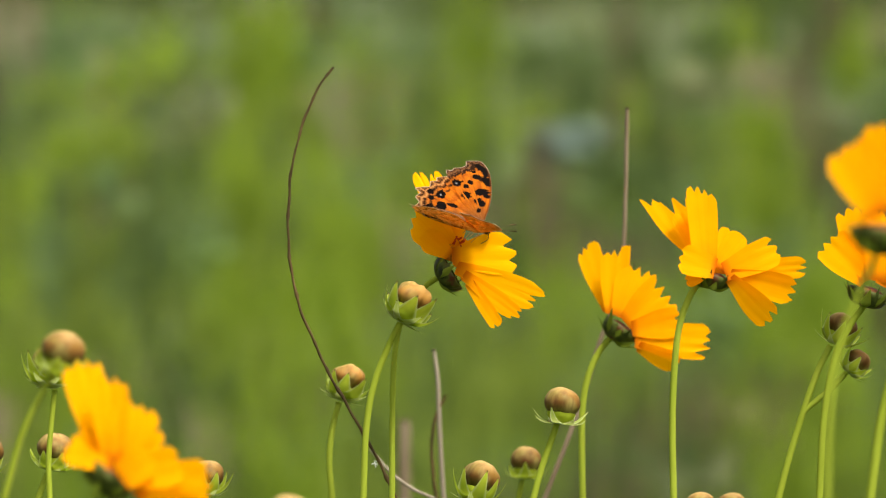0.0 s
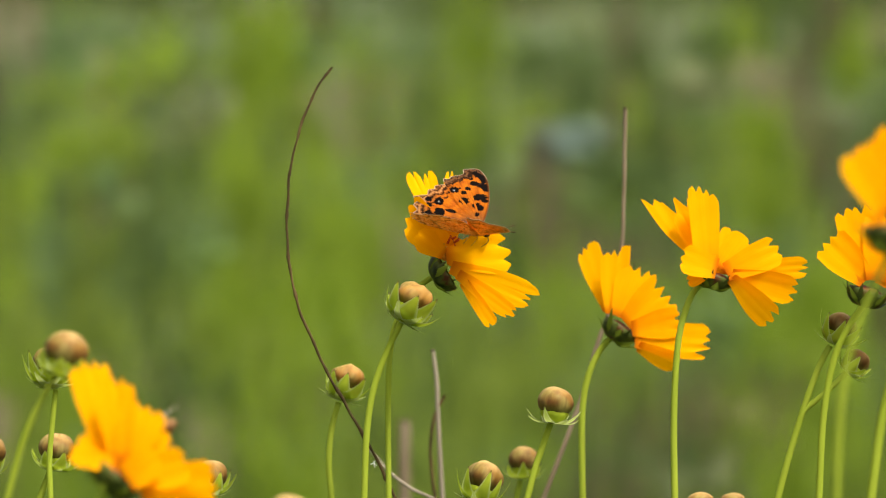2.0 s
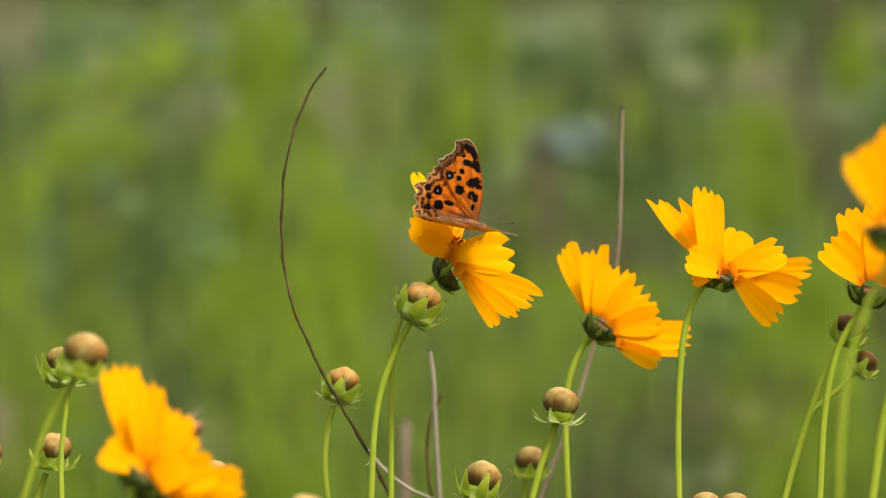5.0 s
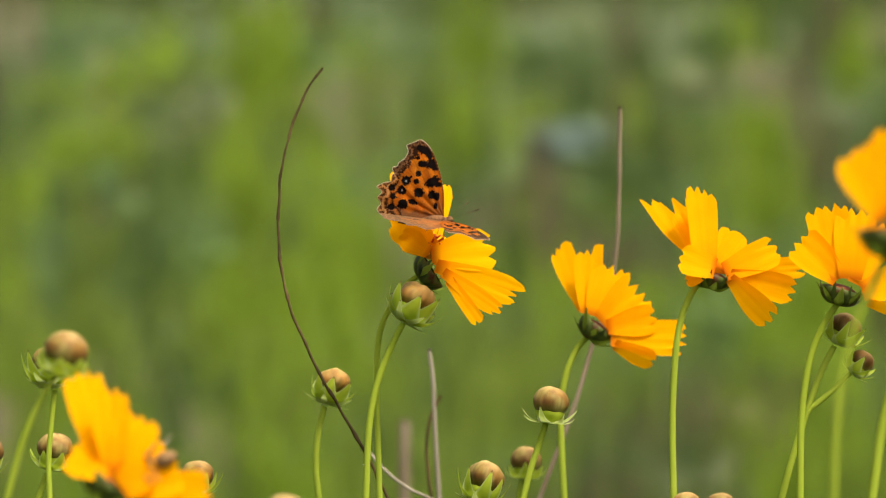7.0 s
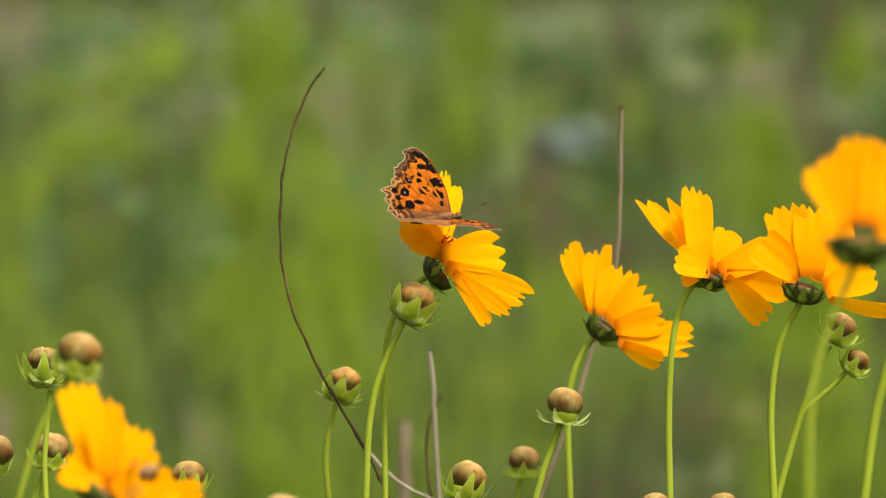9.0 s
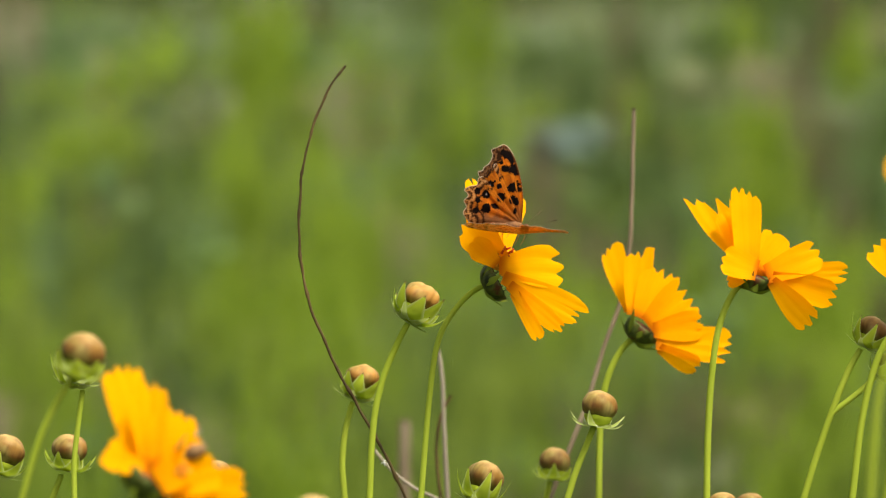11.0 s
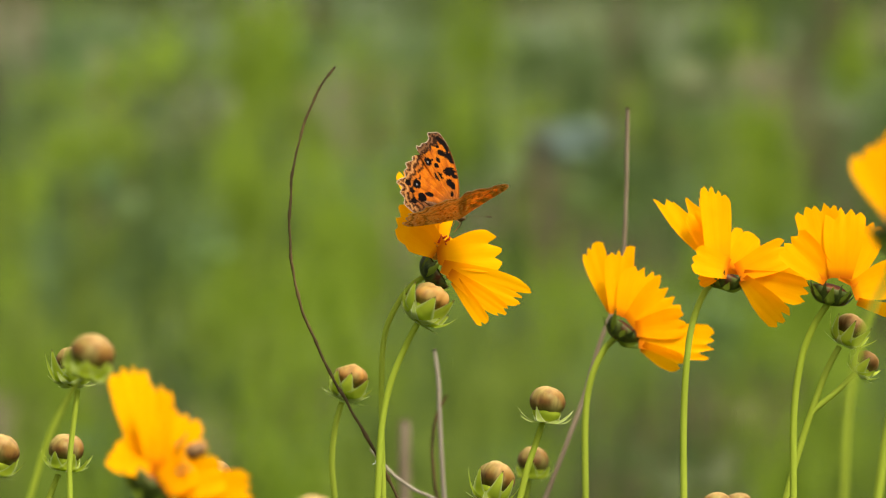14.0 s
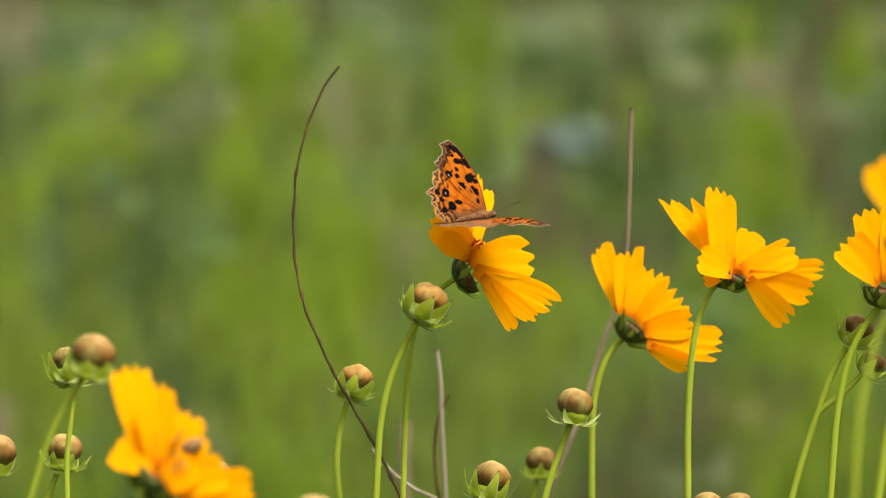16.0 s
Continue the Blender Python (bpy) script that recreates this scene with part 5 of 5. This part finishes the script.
        walk(PLANTS[key]["thing"], rows)
    # butterfly: place, lean along the body; the raised wings: lean, forward turn of the forewing, backward turn of the hindwing; turn about the upright; pitch of the body;
    # the spread wings: rise, forward turn of the forewing, turn of the hindwing, tilt along the body
    rows = (
        (0, 12.2, 7.9, 15.6, 45.9, 4.3, 8, -2.1, 8, 10.7, 26.2, -14.1, 4.6),
        (0.5, 9.8, 7.7, 15.9, 49, 4.2, 6.5, -4, 8, 13.9, 31.7, -10.5, 3.7),
        (1, 4, 8.2, 14.1, 57.8, 5.2, -1, -0.2, 8, 16.8, 32.1, -0.8, -1.4),
        (1.5, 14.2, 6.8, 15, 49.3, 4.8, 6.1, -4.1, 8, 12.7, 33.5, -10.3, 1.4),
        (2, 11.8, 7, 11.5, 49.8, 5.1, 6.7, -4.5, 8, 12.4, 37.1, -0.1, 1.8),
        (2.5, 11.9, 8.1, 5, 45, 2.9, 1.7, -5.8, 8, 10.3, 50.7, 17.6, 0.4),
        (3, 16, 9.6, 13, 40.5, 13.8, 14.4, 26.3, 12, 15.8, 18.4, -14.7, -4.1),
        (3.5, 14.8, 10.1, 12.3, 32.4, 14.1, 14.2, 20.8, 12, 18.5, 21.2, -15.7, -1.9),
        (4, 15.2, 7.9, 12.5, 17.6, 9.7, 11.2, 25.8, 6, 7.4, 18.9, -18.3, 0.7),
        (6.5, 1, 8.3, 5.6, 5.3, -1.9, 0.1, 14.9, 0, 5.9, 23.4, -1.9, 3.9),
        (7, 0.2, 9, 3.6, -3.5, -3, 0.5, 17, -3, -0.9, 31.1, -4.7, 4.1),
        (7.5, -0.2, 8.4, 5.4, 6.2, -2.5, -0.4, 23.7, -4, 7.1, 22.9, -5.1, 6.6),
        (8, -0.8, 9.8, 3.6, 31.1, 0.3, 3.7, 23.9, -5, 0.6, 23.2, -5.4, 1.9),
        (8.5, 9.9, 9.8, 6, 14.8, -2.8, 3.9, 29.2, 0, 12.3, 18, -13.7, 0.9),
        (9, 3, 10, 2.5, 35.6, -0.5, 5.5, 24.9, -6, 2.1, 22.9, -6.3, 1.1),
        (9.5, 20.5, 6.8, 10, 9.5, -0.7, 6, 34.8, -2, 8, 5.5, -20.3, 5.2),
        (12, 24.8, 9.3, 5.2, -0.5, -6.6, -0, 27.8, 0, 9.5, 17.4, -10.5, 1.8),
        (12.5, 6.3, 10.7, 3.2, 25.8, -1.2, 2.5, 26.9, 4, 17.4, 17.8, -10.3, 0.2),
        (13, 18.8, 10.2, 11.6, 27.4, 8.8, 4.9, 38.6, 14, 31.4, 11.8, -12.1, -7),
        (13.5, 16.4, 11.2, 12.4, 28.6, 11.6, 13.3, 33.6, 14, 43.4, 13.2, -17.4, -5.6),
        (14, 5.2, 12.2, 9.1, 31.7, 10.7, 11.8, 36.6, 14, 31.7, 16.3, -13.1, -7.1),
        (14.5, 13.5, 10.5, 4.1, 34.1, -0.1, 5.9, 38.4, 0, 13.6, 19.2, -16.6, 0.6),
        (15, 6.6, 10.9, 2, 16.9, -0.6, 6.4, 33.8, 5, 23.2, 20.2, -16.6, -2.8),
        (15.5, 9.4, 11.1, 4.5, 12.8, -0.1, 3.6, 39.7, 4, 28.5, 18.9, -17.5, -2.8),
        (16, 14.2, 10.7, 2.3, 29.1, 1.6, 10.2, 41.7, -4, 3.2, 16.4, -17.6, -4),
    )
    body, wings = [], {key: [] for key in ("lf", "lh", "rf", "rh", "body")}
    for t, x, z, turn, lean, fan, drop, yaw, pitch, rise, sweep, trail, tilt in rows:
        at = EYE @ Vector((x / 1000, z / 1000, -1.303))
        body.append((t, Matrix.Translation(at) @ pose(0, 0, 0, 0, turn, 0) @ pose(0, 0, 0, 0, 0, yaw)))
        upright = 0.2 * math.degrees(math.atan(math.sin(radians(yaw)) * math.tan(radians(lean))))
        raised = pose(0, 0.001, 0, 0, upright, 0) @ pose(0, 0, 0, 90 - lean, 0, 0)
        wings["lf"].append((t, raised @ pose(0, 0, 0.0002, 0, 0, -fan)))
        wings["lh"].append((t, raised @ pose(0, 0, 0, 0, 0, drop)))
        part_way = max(-1, min(1, (rise - 5) / 6)) * max(0, min(1, (40 - rise) / 20))
        spread = pose(0, -0.0018, -0.0015 - 0.0014 * part_way, -rise - 4 * part_way, tilt, 0)
        wings["rf"].append((t, spread @ pose(0, 0, 0.0003, 0, 0, sweep)))
        wings["rh"].append((t, spread @ pose(0, 0, 0, 0, 0, trail)))
        wings["body"].append((t, pose(-0.0042, 0, 0.0004 - 0.0006 * min(1, rise / 14), 10, pitch, 8)))
    walk(BUTTERFLY["thing"], body)
    for key, ways in wings.items():
        walk(BUTTERFLY[key], ways)
    # the bee flies in, then stays on the low flower
    flight = [(0.0, -120, 960, 1.13, 20, 0), (0.6, -80, 930, 1.13, 30, 0), (0.9, 18, 845, 1.125, 40, 20), (1.0, 84, 776, 1.12, 50, 10), (1.1, 76, 732, 1.135, 30, 0), (1.2, 130, 715, 1.15, 10, 0), (1.4, 258, 732, 1.14, 0, -10), (1.5, 287, 735, 1.12, -10, 0), (1.7, 290, 755, 1.10, -20, 70)]
    path = [(t, Matrix.Translation(spot(u, v, d)) @ pose(0, 0, 0, 0, -lift, yaw)) for t, u, v, d, lift, yaw in flight]
    # first behind the petals' edge, then in the fold between them
    stay = ((2.0, 276, 764, 1.088), (3.0, 290, 764, 1.088), (4.0, 324, 766, 1.088), (6.5, 300, 782, 1.084), (7.0, 272, 822, 1.0775), (7.5, 260, 810, 1.0775), (8.0, 240, 822, 1.0775), (8.5, 265, 820, 1.0775), (9.0, 240, 846, 1.0775), (9.5, 290, 808, 1.0775), (12.0, 350, 812, 1.0775), (12.5, 374, 818, 1.0775), (13.0, 332, 800, 1.0775), (13.5, 362, 812, 1.0775), (14.0, 325, 806, 1.0775), (14.5, 308, 802, 1.0775), (15.0, 292, 800, 1.0775), (15.5, 286, 798, 1.0775), (16.0, 318, 800, 1.0775))
    path += [(t, Matrix.Translation(spot(u, v, d)) @ pose(0, 0, 0, 0, 25, 150 if t < 7 else 165)) for t, u, v, d in stay]
    walk(BEE, path)


motions()
